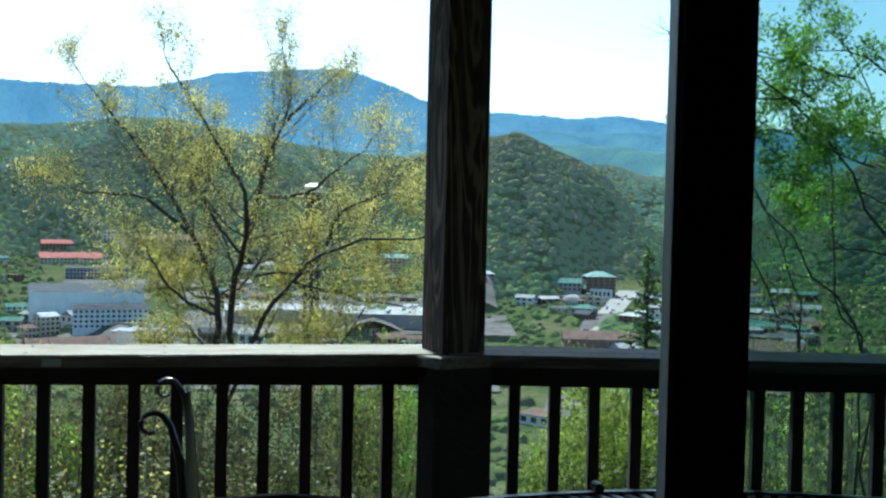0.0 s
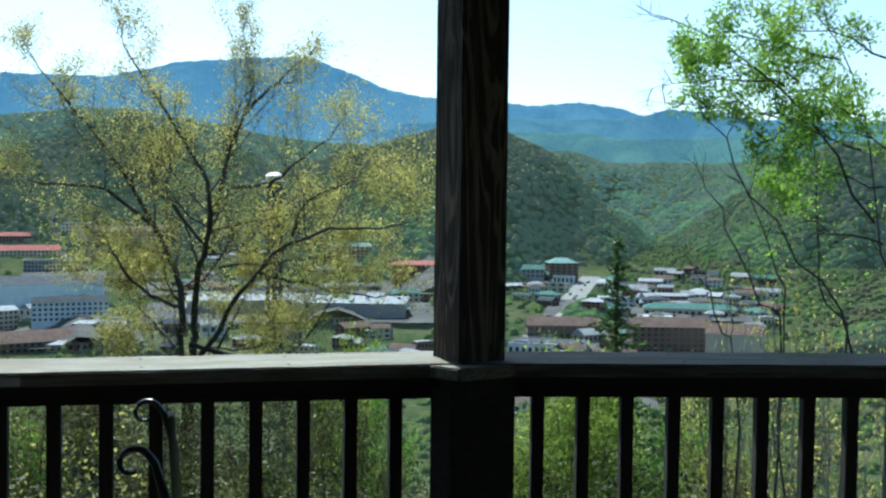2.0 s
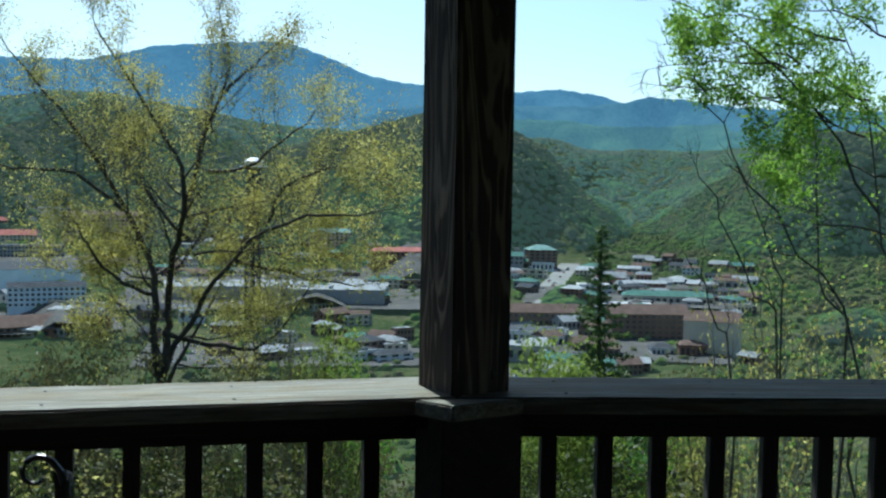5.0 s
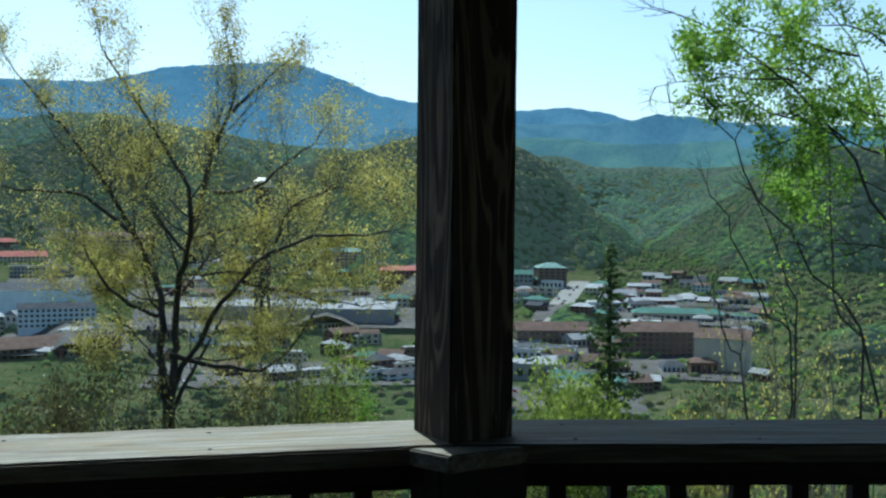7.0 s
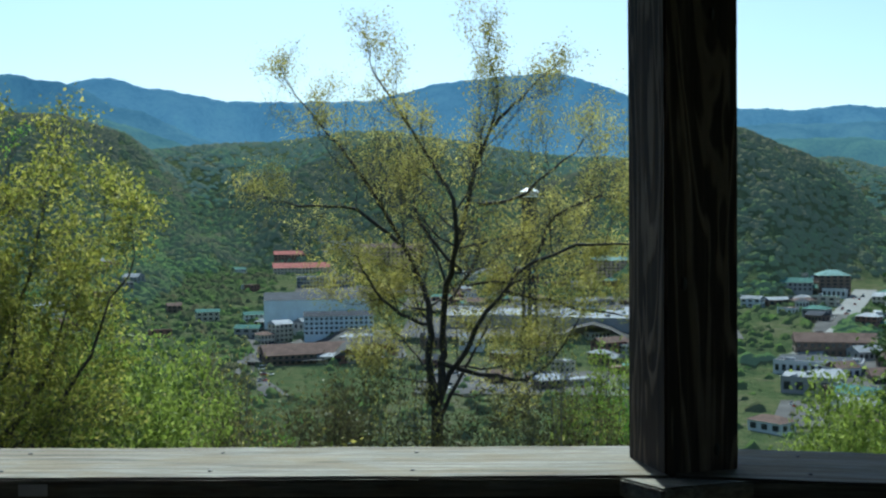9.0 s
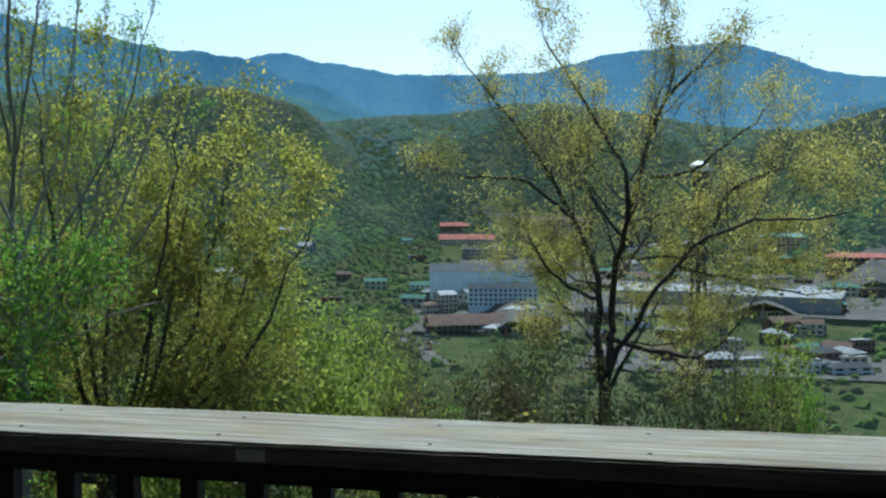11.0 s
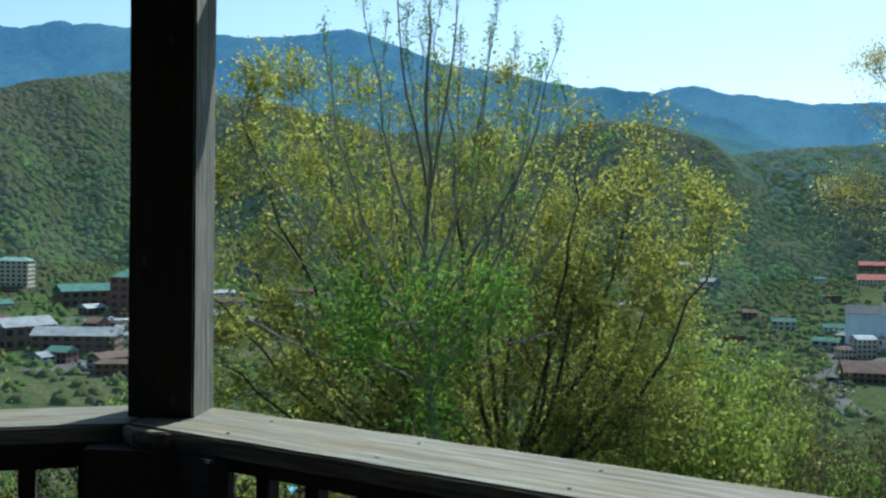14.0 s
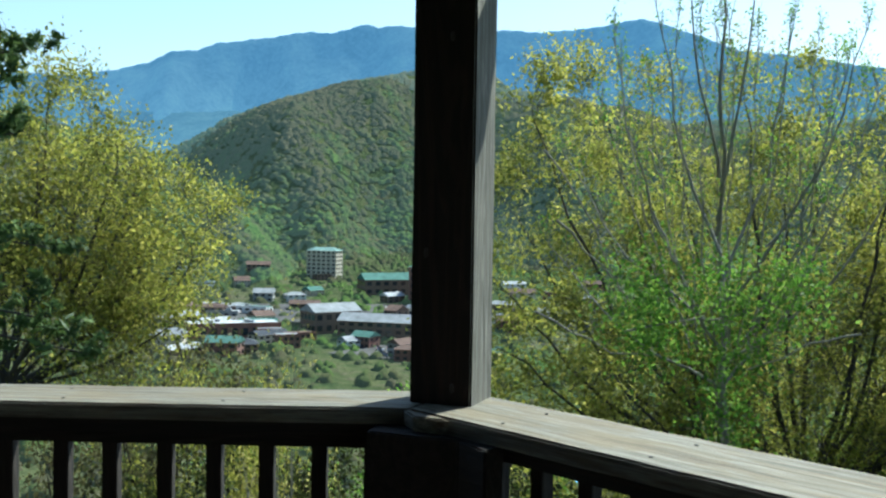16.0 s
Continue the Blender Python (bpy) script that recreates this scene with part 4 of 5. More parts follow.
def bush(seed, height, wide, tips, per, size, bark, leaf, label, name="shrub", category="shrub"):
    """A many-stemmed young tree, built at the origin, to be copied down the slope."""
    g = Growth(seed)
    for k in range(tips):
        a = g.r.uniform(0, math.tau)
        w = wide * math.sqrt(g.r.random())
        top = Vector((w * math.cos(a), w * math.sin(a), height * (0.98 - 0.5 * (w / wide) ** 2) * g.r.uniform(0.75, 1.03)))
        mid = Vector((top.x * 0.45, top.y * 0.45, top.z * 0.5))
        g.limb([Vector((0, 0, -0.5)), mid, top], 0.06, 0.012, height * 0.17, height * 0.09, 1, 0.3, 0.3)
    g.leaves(per, height * 0.034, size, 1.0)
    return g.build(name, Vector((0, 0, 0)), bark, leaf, label, category)


protos = {
    "lime": bush(71, 9, 2.9, 13, 19, 0.073, BARK, LEAF_BRIGHT, "bushy young tree with bright lime leaves on the slope", "young_tree", "tree"),
    "green": bush(72, 9, 2.7, 13, 18, 0.073, BARK, LEAF_GREEN, "bushy young tree with fresh green leaves on the slope", "young_tree", "tree"),
    "olive": bush(73, 9, 2.9, 13, 14, 0.073, BARK, LEAF_OLIVE, "young tree with yellow-green leaves on the slope below the porch", "young_tree", "tree"),
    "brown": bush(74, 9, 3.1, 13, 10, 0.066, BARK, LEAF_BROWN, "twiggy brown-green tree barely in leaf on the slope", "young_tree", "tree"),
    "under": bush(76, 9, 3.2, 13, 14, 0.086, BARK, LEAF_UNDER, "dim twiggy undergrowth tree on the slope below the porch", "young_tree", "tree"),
    "bare": bush(75, 9, 2.6, 13, 2, 0.059, BARK_PALE, LEAF_GOLD, "nearly bare grey tree with a few golden buds on the slope", "young_tree", "tree"),
}
spots = collections.defaultdict(list)
# azimuth, elevation of the top, distance, girth
for kind, *places in (
        ("lime", (31, -6.6, 23, 1.0), (28.3, -7.6, 24, 0.9), (34, -7.4, 22, 0.9), (-10.6, -7.8, 27, 0.9), (-9.6, -9.6, 26, 0.8), (3.2, -7.5, 33, 0.6), (25.6, -9.5, 26, 0.7)),
        ("green", (1.8, -6.6, 34, 0.7), (-14.3, -7.6, 31, 0.75), (-11.2, -7.6, 29, 0.8), (20.4, -9.0, 30, 0.7),
         (56, -8.0, 24, 0.9), (66, -10.6, 28, 0.9)),
        ("olive", (36.5, -8.0, 25, 1.0), (47, -8, 21, 1.1), (51, -8.4, 20, 1.1), (70.5, -8.6, 25, 0.8), (68, -9.4, 24, 0.7),
         (-16.8, -9.6, 27, 0.8), (41.5, -9, 26, 1.0)),
        ("brown", (18.6, -8.6, 30, 1.0), (22.2, -8.9, 30, 0.9), (16.6, -9.0, 29, 0.9), (7.4, -9.4, 27, 1.0), (20.6, -9.6, 26, 1.0), (3.4, -7.6, 31, 0.8), (15.5, -6.4, 31, 0.9), (17.5, -7.4, 31, 0.8), (6.0, -7.4, 33, 0.8), (24.3, -6.4, 36, 0.9), (12.5, -9.8, 26, 1.0), (9.5, -8.5, 30, 0.9), (27, -8.2, 30, 0.9), (-20, -6.6, 23, 0.8), (73, -6, 25, 0.9), (76, -4.5, 25, 1.1)),
        ("bare", (-28, 0.5, 20, 0.6), (-24.5, -5.0, 18, 0.7), (13.8, -7.4, 28, 0.8), (5.0, -6.4, 29, 0.7), (-18.6, -4.6, 22, 0.6), (-21.6, -3.4, 22, 0.8), (26.6, -8.8, 26, 0.8), (22.8, -8.0, 28, 0.7), (66, -8.5, 17, 0.45))):
    for az, el, d, girth in places:
        spots[kind].append((az, el, d, girth))
rr = random.Random(5)
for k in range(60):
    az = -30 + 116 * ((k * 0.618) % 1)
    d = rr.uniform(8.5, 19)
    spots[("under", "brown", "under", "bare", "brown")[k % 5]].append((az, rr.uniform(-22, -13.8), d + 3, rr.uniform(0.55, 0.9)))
for kind, places in spots.items():
    proto = protos[kind]
    for k, (az, el, d, girth) in enumerate(places):
        p = root(az, d)
        h = polar(az, el, d).z - p.z
        s = h / 9
        m = Matrix.Translation(p) @ Matrix.Rotation(rr.uniform(0, 6.28), 4, "Z") @ Matrix.Diagonal((girth * 1.0, girth * 1.0, s, 1))
        if k == 0:
            first = m
            proto["group"] = kind + " young trees on the slope"
        else:
            copy_thing(proto, m)
    proto.matrix_basis = first


# ---- the town ----
WIN = plain("dark far glass", (0.03, 0.035, 0.04), 0.15, 0.0, 0.2, 1)
WALLS = {k: plain(k + " wall", c, 0.85, 0, 0.12, 0.15) for k, c in {
    "peach": (0.46, 0.33, 0.26), "white": (0.58, 0.58, 0.56), "grey": (0.28, 0.27, 0.26), "cream": (0.50, 0.44, 0.34), "brown": (0.16, 0.11, 0.08), "red": (0.19, 0.095, 0.07), "pale_blue": (0.52, 0.60, 0.63)}.items()}
ROOFS = {k: plain(k + " roof", c, 0.95, 0, 0.3, 0.2, 0.08) for k, c in {
    "teal": (0.17, 0.26, 0.24), "dark": (0.06, 0.065, 0.075), "red": (0.34, 0.13, 0.11), "white": (0.36, 0.37, 0.38), "brown": (0.13, 0.09, 0.075), "grey": (0.24, 0.25, 0.26), "green": (0.08, 0.16, 0.135)}.items()}
ASPHALT = plain("asphalt", (0.085, 0.083, 0.08), 0.95, 0, 0.35, 0.05, 0.05)


def building(az, el, wide, deep, high, turn, wall, roof, label, floors=2, style="flat", bays=0, sink=0.0, name="building", d=None):
    """A building whose near foot shows at an azimuth and elevation; its distance follows from the lie of the land."""
    if d is None:
        for d in range(330, 2400, 10):
            p = polar(az, el, d)
            if p.z <= ground_at(p.x, p.y) + 0.5:
                break
    p = polar(az, el, d)
    z = ground_at(p.x, p.y) - sink
    b = base(name, Matrix.Translation((p.x, p.y, z)) @ Matrix.Rotation(radians(az + turn), 4, "Z"), label, "building")
    w, q = wide / 2, deep
    part("wall", box(-w, w, 0, q, -6, high), WALLS[wall], b)
    bm = bmesh.new()
    if style == "gable":
        up = deep * (0.25 if deep < 50 else 0.1)
        v = [bm.verts.new(c) for c in ((-w - 0.6, -0.6, high), (w + 0.6, -0.6, high), (w + 0.6, q + 0.6, high), (-w - 0.6, q + 0.6, high), (-w - 0.6, q / 2, high + up), (w + 0.6, q / 2, high + up))]
        for f in ((0, 1, 5, 4), (2, 3, 4, 5), (0, 4, 3), (1, 2, 5), (3, 2, 1, 0)):
            bm.faces.new([v[i] for i in f])
        part("roof", bm, ROOFS[roof], b)
    elif style == "hip":
        up, ins = deep * 0.2, min(w * 0.8, deep * 0.4)
        v = [bm.verts.new(c) for c in ((-w - 0.8, -0.8, high), (w + 0.8, -0.8, high), (w + 0.8, q + 0.8, high), (-w - 0.8, q + 0.8, high), (-w + ins, q / 2, high + up), (w - ins, q / 2, high + up))]
        for f in ((0, 1, 5, 4), (2, 3, 4, 5), (0, 4, 3), (1, 2, 5), (3, 2, 1, 0)):
            bm.faces.new([v[i] for i in f])
        part("roof", bm, ROOFS[roof], b)
    else:
        part("roof", box(-w + 0.5, w - 0.5, 0.5, q - 0.5, high + 0.003, high + 0.4), ROOFS[roof], b)
        part("parapet", box(-w - 0.2, w + 0.2, -0.2, 0.3, high + 0.003, high + 1.0), WALLS[wall], b)
        rr = random.Random(int(az * 10 + wide))
        for k in range(min(7, int(wide * deep / 260))):
            x, y, s = rr.uniform(-w + 3, w - 3), rr.uniform(3, q - 3), rr.uniform(0.8, 1.8)
            part("roof_unit", box(x - s, x + s, y - s, y + s, high + 0.405, high + 0.4 + s * 1.1), ROOFS["white" if k % 2 else "grey"], b)
    bays = bays or max(2, int(wide / 4.5))
    if floors:
        storey, step = high / floors, wide / bays
        me = None
        for i in range(floors):
            for j in range(bays):
                if me is None:
                    ob = part("window", box(-step * 0.27, step * 0.27, -0.08, 0.12, -storey * 0.25, storey * 0.25), WIN, b)
                    me = ob.data
                else:
                    ob = under(new("window", me), b)
                ob.location = (-w + (j + 0.5) * step, 0, (i + 0.52) * storey)
        if deep < 60:
            n = max(1, int(deep / 5))
            for i in range(floors):
                for j in range(n):
                    for sx in (-1, 1):
                        ob = under(new("window", me), b)
                        ob.location, ob.rotation_euler = (sx * w, (j + 0.5) * deep / n, (i + 0.52) * storey), (0, 0, radians(90))
    return b


# the lookout tower
def lookout():
    d = 720
    p = polar(7.05, 0, d)
    z0 = ground_at(p.x, p.y)
    top = polar(7.05, 1.12, d).z - z0
    b = base("observation_tower", Matrix.Translation((p.x, p.y, z0)), "tall dark steel lattice lookout tower with white saucer deck", "tower")
    steel = plain("dark tower steel", (0.03, 0.034, 0.034), 0.6, 0.2)
    pale = plain("white tower paint", (0.75, 0.75, 0.73), 0.6)
    for sx in (-1, 1):
        for sy in (-1, 1):
            part("column", tube([(sx * 4.6, sy * 4.6, 0), (sx * 3.9, sy * 3.9, top)], 0.7, 6), steel, b)
    for k in range(12):
        z = top * k / 12
        w = 4.6 - 0.7 * k / 12
        bm = bmesh.new()
        for sx, sy, tx, ty in ((-1, -1, 1, -1), (1, -1, 1, 1), (1, 1, -1, 1), (-1, 1, -1, -1)):
            tube([(sx * w, sy * w, z), (tx * w, ty * w, z + top / 12)], 0.45, 4, bm)
            tube([(tx * w, ty * w, z), (sx * w, sy * w, z + top / 12)], 0.45, 4, bm)
        part("lattice", bm, steel, b)
    part("lift_shaft", box(-1.3, 1.3, -1.3, 1.3, 0, top), steel, b)
    for name, r0, r1, za, zb, mat in (("lower_deck", 3.0, 8.6, -2.2, 0.0, steel), ("upper_deck", 9.3, 9.3, 0.02, 0.9, pale), ("cabin", 6.2, 5.6, 0.95, 4.0, WALLS["cream"]), ("roof", 6.8, 2.4, 4.02, 6.6, pale)):
        bm = bmesh.new()
        bmesh.ops.create_cone(bm, cap_ends=True, segments=20, radius1=r0, radius2=r1, depth=zb - za, matrix=Matrix.Translation((0, 0, top + (za + zb) / 2)))
        part(name, bm, mat, b)


lookout()
building(2.6, -3.35, 62, 22, 21, -14, "peach", "teal", "seven-storey peach hotel with teal hipped roof", 6, "hip", 12)
building(-1.0, -4.1, 58, 20, 15, 6, "red", "red", "wide brick hotel with pinkish red hipped roof", 3, "hip", 12)
building(-8.9, -3.75, 30, 26, 21, 12, "brown", "teal", "square grey-brown concrete hotel with teal roof", 6, "hip", 5)
building(-6.7, -3.6, 42, 18, 9, 0, "grey", "green", "low wing with green roof beside the concrete hotel", 2, "gable")
building(65.6, -5.2, 31, 16, 27, -25, "cream", "teal", "tall cream apartment block with teal roof against the woods", 7, "hip", 6)
building(14.7, -2.95, 92, 22, 27, 12, "peach", "brown", "long peach hotel with brown gabled roofs", 6, "gable", 16)
building(17.4, -2.4, 34, 20, 18, -20, "white", "white", "white modern block with a flat roof", 4, "flat")
building(19.6, -3.35, 74, 26, 8, 4, "cream", "red", "long low building with a bright red roof", 2, "gable")
building(19.9, -2.85, 60, 20, 8, 4, "brown", "red", "brown roofed row of shops behind the red roof", 2, "gable")
building(18.3, -4.1, 64, 36, 12, 2, "grey", "dark", "dark multi-level car park with cars on top", 3, "flat", 18)
building(18.8, -6.0, 84, 50, 17, 2, "pale_blue", "dark", "broad convention hall with dark roof and pale blue front", 0, "gable")
building(17.6, -6.9, 52, 14, 14, 2, "pale_blue", "dark", "long pale blue hotel with dark roof and small trees", 4, "gable", 14)
building(20.6, -7.1, 15, 12, 14, 30, "cream", "white", "tall cream house with white roofs", 4, "gable", 4)
building(19.2, -7.2, 9, 10, 12, 0, "white", "grey", "narrow tall white balconied house", 4, "flat", 3)
building(19.3, -8.3, 60, 26, 7, 12, "brown", "brown", "long dark roofed motel", 2, "gable", 14)
building(18.1, -8.0, 26, 16, 5, -30, "cream", "brown", "low lodge with striped brown roof", 1, "hip", 6)
building(8.0, -6.2, 110, 70, 12, 4, "grey", "grey", "wide grey warehouse roof among the trees", 0, "flat")
building(3.0, -6.4, 90, 80, 12, -6, "grey", "grey", "wide flat grey roofed hall", 0, "flat")
building(0.4, -6.2, 24, 16, 9, 0, "brown", "green", "small green roofed town shop", 2, "hip", 5)
building(-0.3, -5.2, 30, 16, 8, 12, "cream", "green", "cream shop with green roof", 2, "hip", 6)
building(1.2, -7.3, 14, 10, 8, 0, "cream", "brown", "small ochre gabled house", 2, "gable", 3)
building(-8.0, -7.9, 52, 34, 8, -6, "white", "dark", "broad low mall with dark blue roof and white edges", 1, "flat", 12)
building(-7.8, -8.8, 34, 26, 9, -4, "grey", "grey", "blank grey hall with white parapet", 1, "flat", 5)
building(-9.0, -6.8, 54, 22, 10, 8, "brown", "brown", "lodge-style building with brown gabled roofs", 2, "gable", 12)
building(-13.4, -5.9, 46, 30, 7, 5, "white", "white", "long white flat roofed store", 1, "flat", 8)
building(-15.7, -5.3, 74, 20, 8, 4, "cream", "green", "long teal roofed shopping arcade with arches", 1, "hip", 14)
building(-14.8, -7.3, 54, 24, 18, 14, "brown", "brown", "brown hotel with rows of pale balconies", 5, "gable", 12)
building(-18.0, -7.9, 34, 22, 22, -6, "cream", "brown", "tall blank tan building end with brown roof", 0, "gable")
building(-11.8, -4.9, 30, 24, 8, 6, "white", "white", "white roofed arcade beside the street", 2, "flat")
building(62.6, -8.6, 48, 18, 12, -18, "brown", "grey", "three-storey brown motel with grey roof and balconies", 3, "gable", 8)
building(64.6, -8.2, 34, 20, 14, 30, "brown", "grey", "wing of the brown motel", 2, "gable", 5)
building(70.2, -8.6, 56, 24, 9, 8, "red", "white", "long low white-roofed building", 1, "flat", 9)
building(59.6, -6.6, 34, 36, 30, -10, "red", "green", "red brick hotel with green roof beyond the corner post", 5, "hip", 5)
building(61.3, -6.0, 60, 22, 13, 20, "brown", "green", "low lodge with green roof", 2, "gable", 8)
building(60.6, -7.3, 38, 20, 6, 0, "cream", "grey", "low tan store with flat roof", 1, "flat", 7)
building(70.9, -7.5, 22, 12, 5, -10, "grey", "white", "low shed with white roof", 1, "flat", 4)

rr = random.Random(77)
homes = [(rr.uniform(-11, -4), rr.uniform(-12, -9)) for _ in range(9)] + [(rr.uniform(-20, -5), rr.uniform(-8.5, -3.0)) for _ in range(46)] + [(rr.uniform(0, 22), rr.uniform(-8.5, -3.0)) for _ in range(60)] + [(rr.uniform(-20, -6.6), rr.uniform(-5.6, -2.9)) for _ in range(70)] + [(rr.uniform(-5, 14), rr.uniform(-5.2, -3.2)) for _ in range(26)] + \
        [(rr.uniform(20.5, 36), rr.uniform(-7.2, -2.9)) for _ in range(26)] + [(rr.uniform(50, 74), rr.uniform(-9.8, -5.0)) for _ in range(60)] + \
        [(rr.uniform(-1.5, 14), rr.uniform(-9.5, -7.2)) for _ in range(16)] + [(rr.uniform(-14, -7), rr.uniform(-9.8, -8.4)) for _ in range(6)]
homes = [h for h in homes if abs(h[0] - np.interp(h[1], (-8, -5.6, -3.5), (-6.6, -8.8, -10.4))) > 1.1 and not (12 < h[0] < 21 and h[1] > -6.2)]
for k, (az, el) in enumerate(homes):
    w, r = rr.choice(("cream", "white", "brown", "grey", "red")), rr.choice(("dark", "brown", "grey", "green", "brown", "grey", "white"))
    s = rr.choice(("gable", "hip", "gable", "flat"))
    building(az, el, rr.uniform(11, 24), rr.uniform(9, 15), rr.uniform(4.5, 8.5), rr.uniform(-40, 40), w, r, f"small {w} town building with {r} {s} roof", 1 if k < 120 else 2, s, rr.randint(3, 5), name="town_house")


# ---- streets and parked cars ----
def strip(name, places, wide, label, material=None):
    pts = []
    for az, d in places:
        p = polar(az, 0, d)
        pts.append(p)
    fine = []
    for a, b in zip(pts, pts[1:]):
        n = max(2, int((b - a).length / 12))
        fine += [a + (b - a) * k / n for k in range(n)]
    fine.append(pts[-1])
    v, f = [], []
    for i, p in enumerate(fine):
        d = fine[min(i + 1, len(fine) - 1)] - fine[max(i - 1, 0)]
        s = Vector((-d.y, d.x, 0)).normalized() * wide / 2
        for q in (p + s, p - s):
            v.append((q.x, q.y, max(ground_at(p.x, p.y), ground_at(q.x, q.y)) + 0.8))
        if i:
            f.append((2 * i - 2, 2 * i - 1, 2 * i + 1, 2 * i))
    return tagged(new(name, mesh_of(name, v, f, material or ASPHALT)), label, "road", kind="structure")


strip("road", ((18.5, 1500), (17.0, 1200), (15.9, 1000)), 11, "pale street climbing beside the hotels")
strip("road", ((-7.3, 740), (-8.8, 880), (-10.4, 1150)), 22, "pale main street running up the valley", plain("pale road concrete", (0.20, 0.20, 0.19), 0.9, 0, 0.2, 0.05, 0.05))
strip("road", ((21, 600), (22.8, 700), (22.3, 820), (18.2, 1050)), 13, "street beside the convention hall")
strip("pavement", ((-3, 640), (13, 640)), 90, "parking ground behind the golden oak")
strip("pavement", ((-14, 560), (-6, 560)), 70, "parking ground by the halls")
strip("pavement", ((60.5, 600), (62.6, 560)), 60, "motel car park")
# paved blocks, one behind the other
for d, a0, a1, w in ((900, -20, -8, 120), (690, -19, -6.5, 110), (1000, -20, -12, 100), (860, -4, 14, 130), (1010, -3, 14, 120), (760, 14, 22.5, 90), (1130, 13, 20, 100), (760, 59, 72, 110)):
    strip("pavement", ((a0, d), ((a0 + a1) / 2, d), (a1, d)), w, "grey paved town blocks")

PAINT = [plain(n + " car paint", c, 0.25, 0, 0.05, 1) for n, c in (("white", (0.75, 0.75, 0.75)), ("silver", (0.45, 0.46, 0.48)), ("dark", (0.04, 0.05, 0.07)), ("red", (0.35, 0.04, 0.03)))]
TYRE = plain("tyre rubber", (0.02, 0.02, 0.02), 0.9)


def car(paint, word):
    c = base("car", Matrix(), word + " parked car in the town", "car", "parked cars")
    bm = box(-2.2, 2.2, -0.88, 0.88, 0.3, 0.85, 0.12)
    part("body", bm, paint, c)
    bm = box(-1.3, 1.1, -0.78, 0.78, 0.86, 1.42)
    for v in bm.verts:
        if v.co.z > 1.2:
            v.co.x *= 0.72
            v.co.y *= 0.85
    part("cabin", bm, WIN, c)
    for x in (-1.35, 1.35):
        for y in (-0.85, 0.85):
            bm = bmesh.new()
            bmesh.ops.create_cone(bm, cap_ends=True, segments=10, radius1=0.33, radius2=0.33, depth=0.2, matrix=Matrix.Translation((x, y, 0.33)) @ Matrix.Rotation(math.pi / 2, 4, "X"))
            part("wheel", bm, TYRE, c)
    return c


cars = [car(p, w) for p, w in zip(PAINT, ("white", "silver", "dark", "red"))]
used = set()
k = 0
for az0, az1, d0, d1, n in ((60.6, 62.5, 560, 598, 34), (-2, 13, 610, 675, 70), (-12.5, -6.5, 540, 585, 26), (-11.1, -9.4, 760, 1140, 30), (21, 22.6, 620, 800, 14), (15.5, 20.5, 935, 960, 0), (-18, -9, 850, 930, 26)):
    for _ in range(n):
        az, d = rr.uniform(az0, az1), rr.uniform(d0, d1)
        if az0 == -11.1:
            az = np.interp(d, (740, 880, 1150), (-7.3, -8.8, -10.4)) + rr.choice((-1, 1)) * 0.2
        p = polar(az, 0, round(d / 6) * 6)
        m = Matrix.Translation((p.x, p.y, ground_at(p.x, p.y) + 0.85)) @ Matrix.Rotation(radians(az + 90 * (k % 2) + rr.uniform(-6, 6)), 4, "Z")
        src = cars[rr.choice((0, 0, 1, 1, 2, 3))]
        if src not in used:
            used.add(src)
            src.matrix_basis = m
        else:
            copy_thing(src, m)
        k += 1


# ---- the woods on the hillsides ----
def woods(name, count, test, size, material, seed, label, tall=1.0):
    """Many tree crowns in one mesh: lumpy domes on the lie of the land."""
    g = np.random.default_rng(seed)
    az = g.uniform(-31, 90, count * 9)
    r = np.sqrt(g.uniform(150 ** 2, 2850 ** 2, count * 9))
    a = np.radians(az)
    x, y = EYE.x - r * np.sin(a), EYE.y + r * np.cos(a)
    z = land(x, y)
    keep = test(az, r, z, g)
    az, r, x, y, z = (q[keep][:count] for q in (az, r, x, y, z))
    n = len(x)
    z = z - 1.0
    s = g.uniform(*size, n)
    rings = ((1.0, -0.35), (1.0, 0.12), (0.62, 0.46))
    k = 6
    verts = []
    for ri, (rad, hh) in enumerate(rings):
        for j in range(k):
            w = j * math.tau / k + ri * 0.5
            lump = g.uniform(0.7, 1.3, n)
            verts.append(np.stack([x + s * rad * lump * math.cos(w), y + s * rad * lump * math.sin(w), z + s * tall * (hh + g.uniform(-0.16, 0.16, n))], -1))
    verts.append(np.stack([x + s * g.uniform(-0.2, 0.2, n), y, z + s * tall * g.uniform(0.6, 0.85, n)], -1))
    v = np.stack(verts, 1)
    tri = []
    for ri in range(2):
        for j in range(k):
            a0, b0 = ri * k + j, ri * k + (j + 1) % k
            tri += [(a0, b0, b0 + k), (a0, b0 + k, a0 + k)]
    tri += [(2 * k + j, 2 * k + (j + 1) % k, 3 * k) for j in range(k)]
    tri = np.array(tri)
    f = (tri[None] + (np.arange(n) * (3 * k + 1))[:, None, None]).reshape(-1, 3)
    ob = new(name, quick_mesh(name, v.reshape(-1, 3), f, material, True))
    return tagged(ob, label, "woods", kind="stuff")


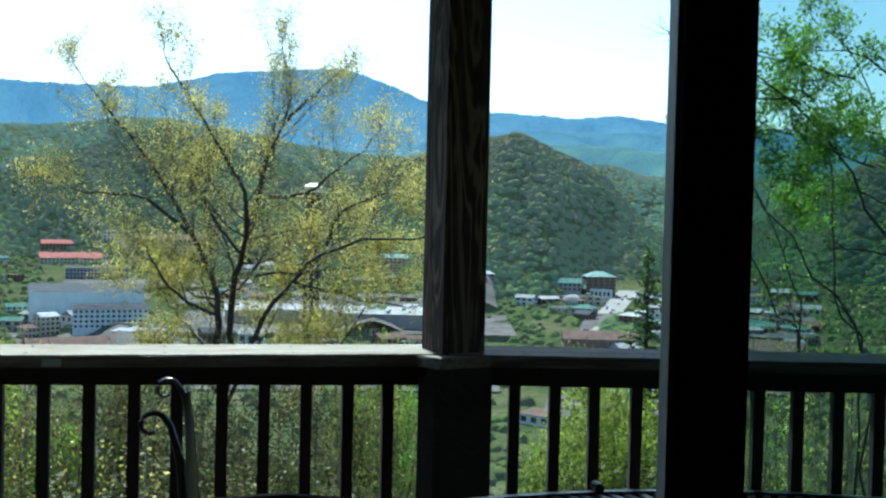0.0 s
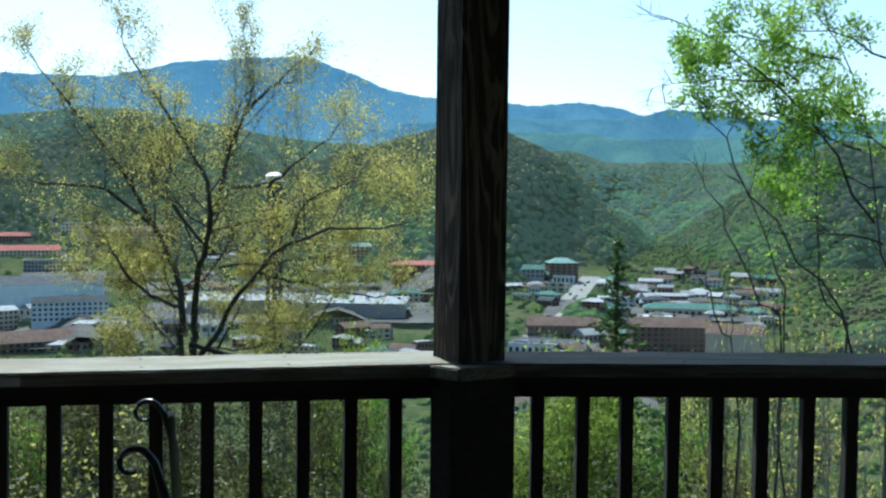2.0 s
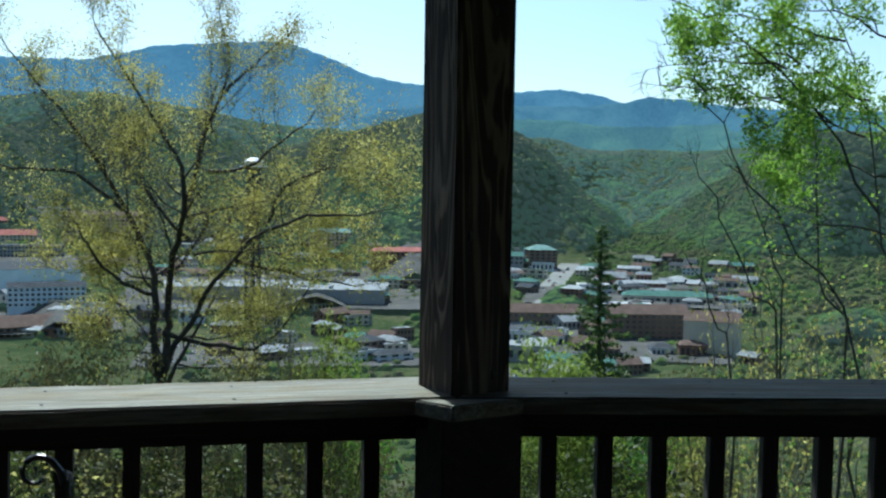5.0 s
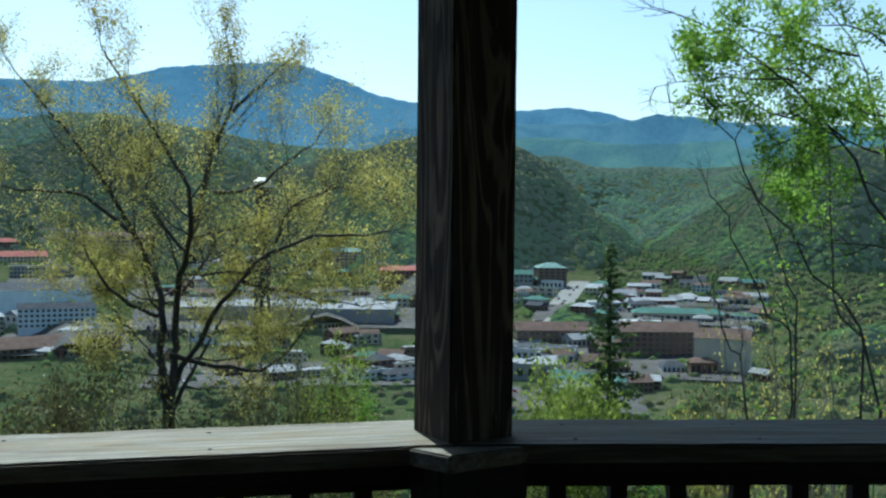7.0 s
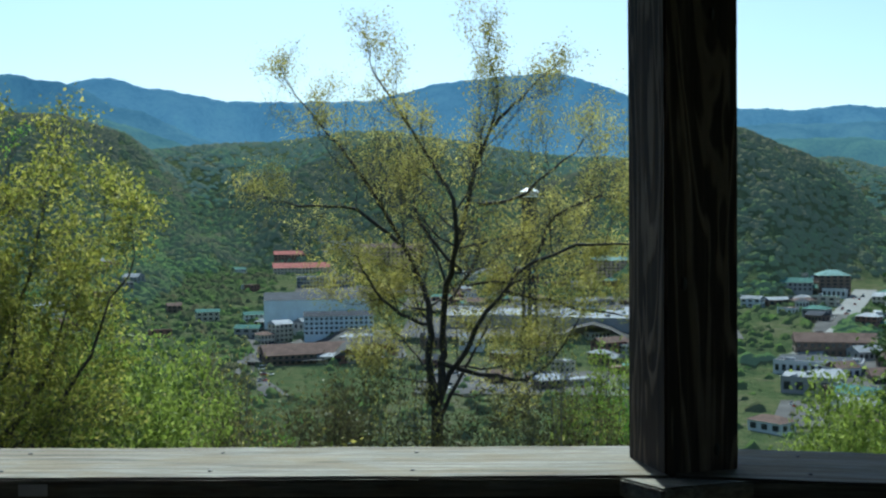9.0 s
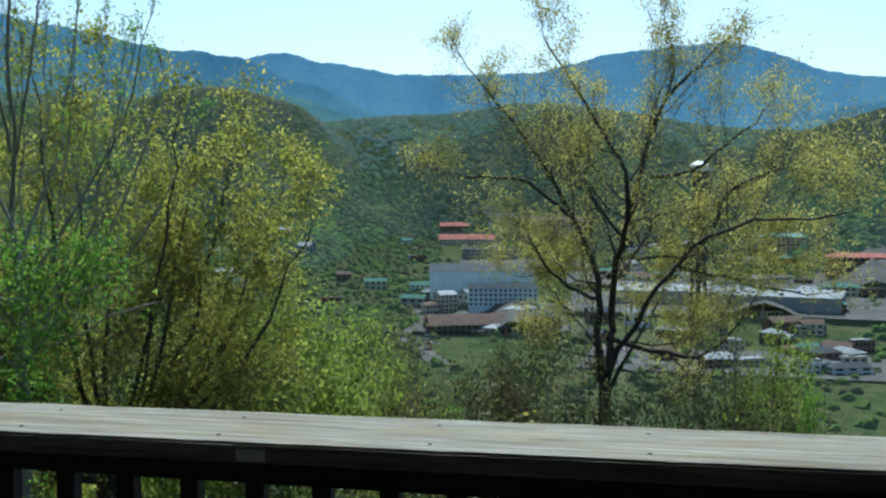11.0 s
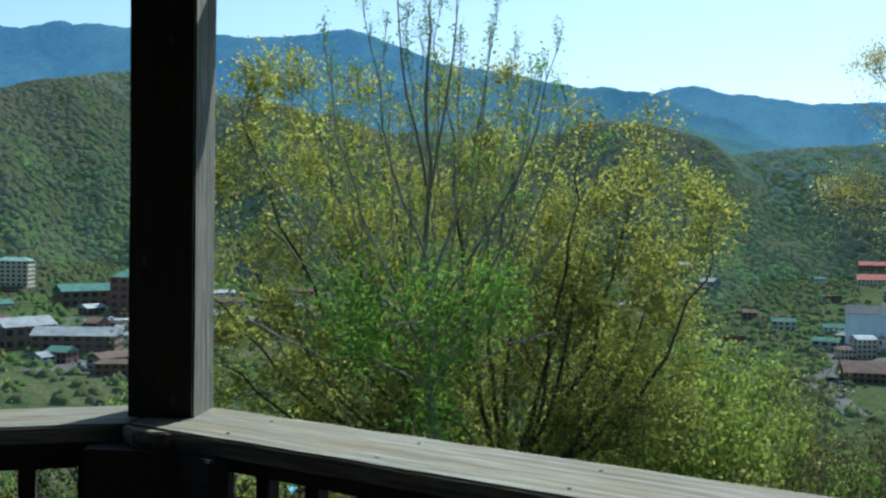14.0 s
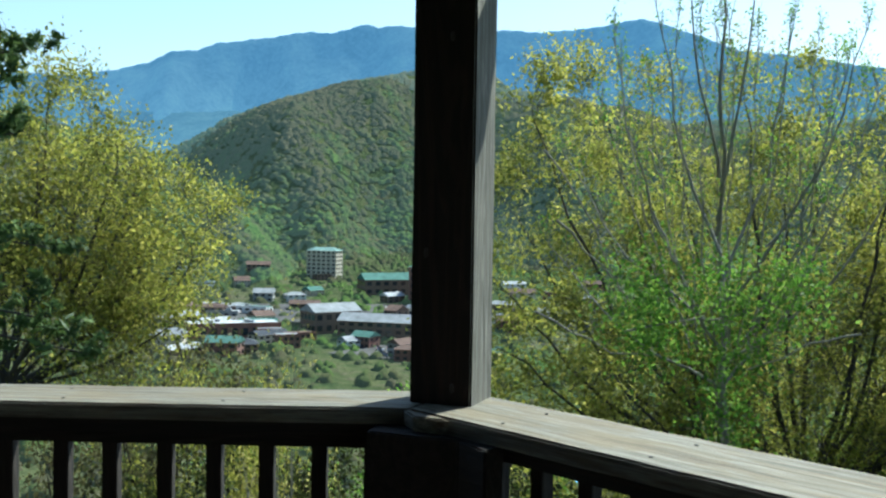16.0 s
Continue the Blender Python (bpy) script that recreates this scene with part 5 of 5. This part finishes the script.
def crowns(name, air=(0.008, 0.013, 0.013), base=-60.0, top=110.0):
    """Spring woods: bright new leaves low in the hollows, brown and grey budding trees higher up, dark conifers in
    stands. Haze is painted in as the even emission air.
    """
    f = Mat(name)
    geo = f.t.nodes.new("ShaderNodeNewGeometry")
    at = f.coords()
    xyz = f.t.nodes.new("ShaderNodeSeparateXYZ")
    f.link(f.co.outputs["Object"], xyz.inputs[0])
    high = f.node("ShaderNodeMapRange")
    high.inputs["From Min"].default_value, high.inputs["From Max"].default_value = base, top
    f.link(xyz.outputs["Z"], high.inputs["Value"])
    wide = f.ramp(f.noise(at, 0.0045, 6, 0.62, 1.4), (0.36, (0, 0, 0)), (0.62, (1, 1, 1)))

    def total(a, b, k):
        n = f.t.nodes.new("ShaderNodeMath")
        n.operation = "MULTIPLY_ADD"
        n.inputs[1].default_value = k
        f.link(a, n.inputs[0])
        f.link(b, n.inputs[2])
        return n.outputs[0]

    # how far the season has come: patches, the height and each tree's own luck
    season = total(wide, total(high.outputs[0], total(geo.outputs["Random Per Island"], f.noise(at, 0.03, 4, 0.7), 0.22), 0.34), 0.42)
    low = f.t.nodes.new("ShaderNodeMath")
    low.operation = "MULTIPLY"
    low.inputs[1].default_value = 0.75
    f.link(season, low.inputs[0])
    col = f.ramp(low.outputs[0], (0.42, (0.034, 0.068, 0.015)), (0.54, (0.062, 0.098, 0.022)), (0.68, (0.048, 0.064, 0.022)), (0.82, (0.058, 0.055, 0.028)), (0.95, (0.064, 0.054, 0.034)))
    stands = f.noise(at, 0.011, 5, 0.75, 0.6)
    pick = total(geo.outputs["Random Per Island"], stands, 0.16)
    col = f.mix(f.ramp(pick, (0.66, (0, 0, 0)), (0.80, (0.6, 0.6, 0.6))), col, (0.020, 0.042, 0.020))
    fine = f.noise(at, 0.5, 5, 0.8)
    col = f.mix(0.85, col, f.ramp(fine, (0.35, (0.6, 0.64, 0.6)), (0.65, (1.35, 1.32, 1.2))), "MULTIPLY")
    p = f.node("ShaderNodeBsdfPrincipled", Roughness=1.0)
    p.inputs["Specular IOR Level"].default_value = 0.0
    # haze put into the trees as a constant glow
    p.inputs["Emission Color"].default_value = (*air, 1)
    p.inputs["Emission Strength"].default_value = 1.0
    # crowns are loose sprays of leaves, so they answer light much as the open sky above them does
    blend = f.t.nodes.new("ShaderNodeVectorMath")
    blend.operation = "MULTIPLY_ADD"
    blend.inputs[1].default_value, blend.inputs[2].default_value = (0.38, 0.38, 0.38), (0, 0, 0.65)
    f.link(f.bump(fine, 0.6, 2.5), blend.inputs[0])
    unit = f.t.nodes.new("ShaderNodeVectorMath")
    unit.operation = "NORMALIZE"
    f.link(blend.outputs[0], unit.inputs[0])
    f.link(unit.outputs[0], p.inputs["Normal"])
    f.link(col, p.inputs["Base Color"])
    f.link(p.outputs[0], f.out.inputs[0])
    return f.m


# The painted haze glow grows stronger with the distance of the woods.
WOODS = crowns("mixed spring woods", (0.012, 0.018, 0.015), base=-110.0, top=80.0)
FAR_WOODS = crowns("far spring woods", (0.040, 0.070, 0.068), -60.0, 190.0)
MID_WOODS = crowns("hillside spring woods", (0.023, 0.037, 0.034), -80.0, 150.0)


def hill_test(az, r, z, g):
    return (z > valley(az, r) + 5) & (r > 500) & (r < 1780)


def far_test(az, r, z, g):
    return (z > valley(az, r) + 4) & (r >= 1740)


def town_test(az, r, z, g):
    town = ((az < 22) & (az > -21)) | ((az > 48) & (r > 450))
    slope = r < 430
    lots = (az > -1) & (az < 13) & (r > 600) & (r < 1010) | (az > 12) & (az < 21) & (r > 600) & (r < 1400) | (az > -12) & (az < -5) & (r < 800)
    thin = g.random(len(az)) < np.where(lots, 0.12, np.where((az > 48) | (r > 980), 0.85, 0.5))
    street = (np.abs(az - np.interp(r, (700, 880, 1150), (-7.2, -8.8, -10.4))) < 0.9) & (r > 600)
    return (z <= valley(az, r) + 9) & (slope | ~town | thin) & ~street


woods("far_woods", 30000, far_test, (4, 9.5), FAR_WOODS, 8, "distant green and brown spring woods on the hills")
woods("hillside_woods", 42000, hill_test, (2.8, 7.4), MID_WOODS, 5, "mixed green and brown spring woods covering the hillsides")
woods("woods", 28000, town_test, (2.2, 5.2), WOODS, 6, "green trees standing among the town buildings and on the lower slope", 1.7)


# ---- a pool far down the slope ----
def pool():
    for d in range(60, 600, 5):
        p = polar(51.2, -16.0, d)
        if p.z <= ground_at(p.x, p.y) + 0.4:
            break
    b = base("swimming_pool", Matrix.Translation((p.x, p.y, ground_at(p.x, p.y) + 1.0)), "round light blue swimming pool on the slope", "pool")
    w = d * 0.012
    bm = bmesh.new()
    bmesh.ops.create_cone(bm, cap_ends=True, segments=24, radius1=w * 1.08, radius2=w * 1.08, depth=1.6)
    part("rim", bm, WALLS["white"], b)
    bm = bmesh.new()
    bmesh.ops.create_cone(bm, cap_ends=True, segments=24, radius1=w, radius2=w, depth=0.05, matrix=Matrix.Translation((0, 0, 0.83)))
    part("water", bm, plain("pool water", (0.10, 0.42, 0.62), 0.08), b)


pool()
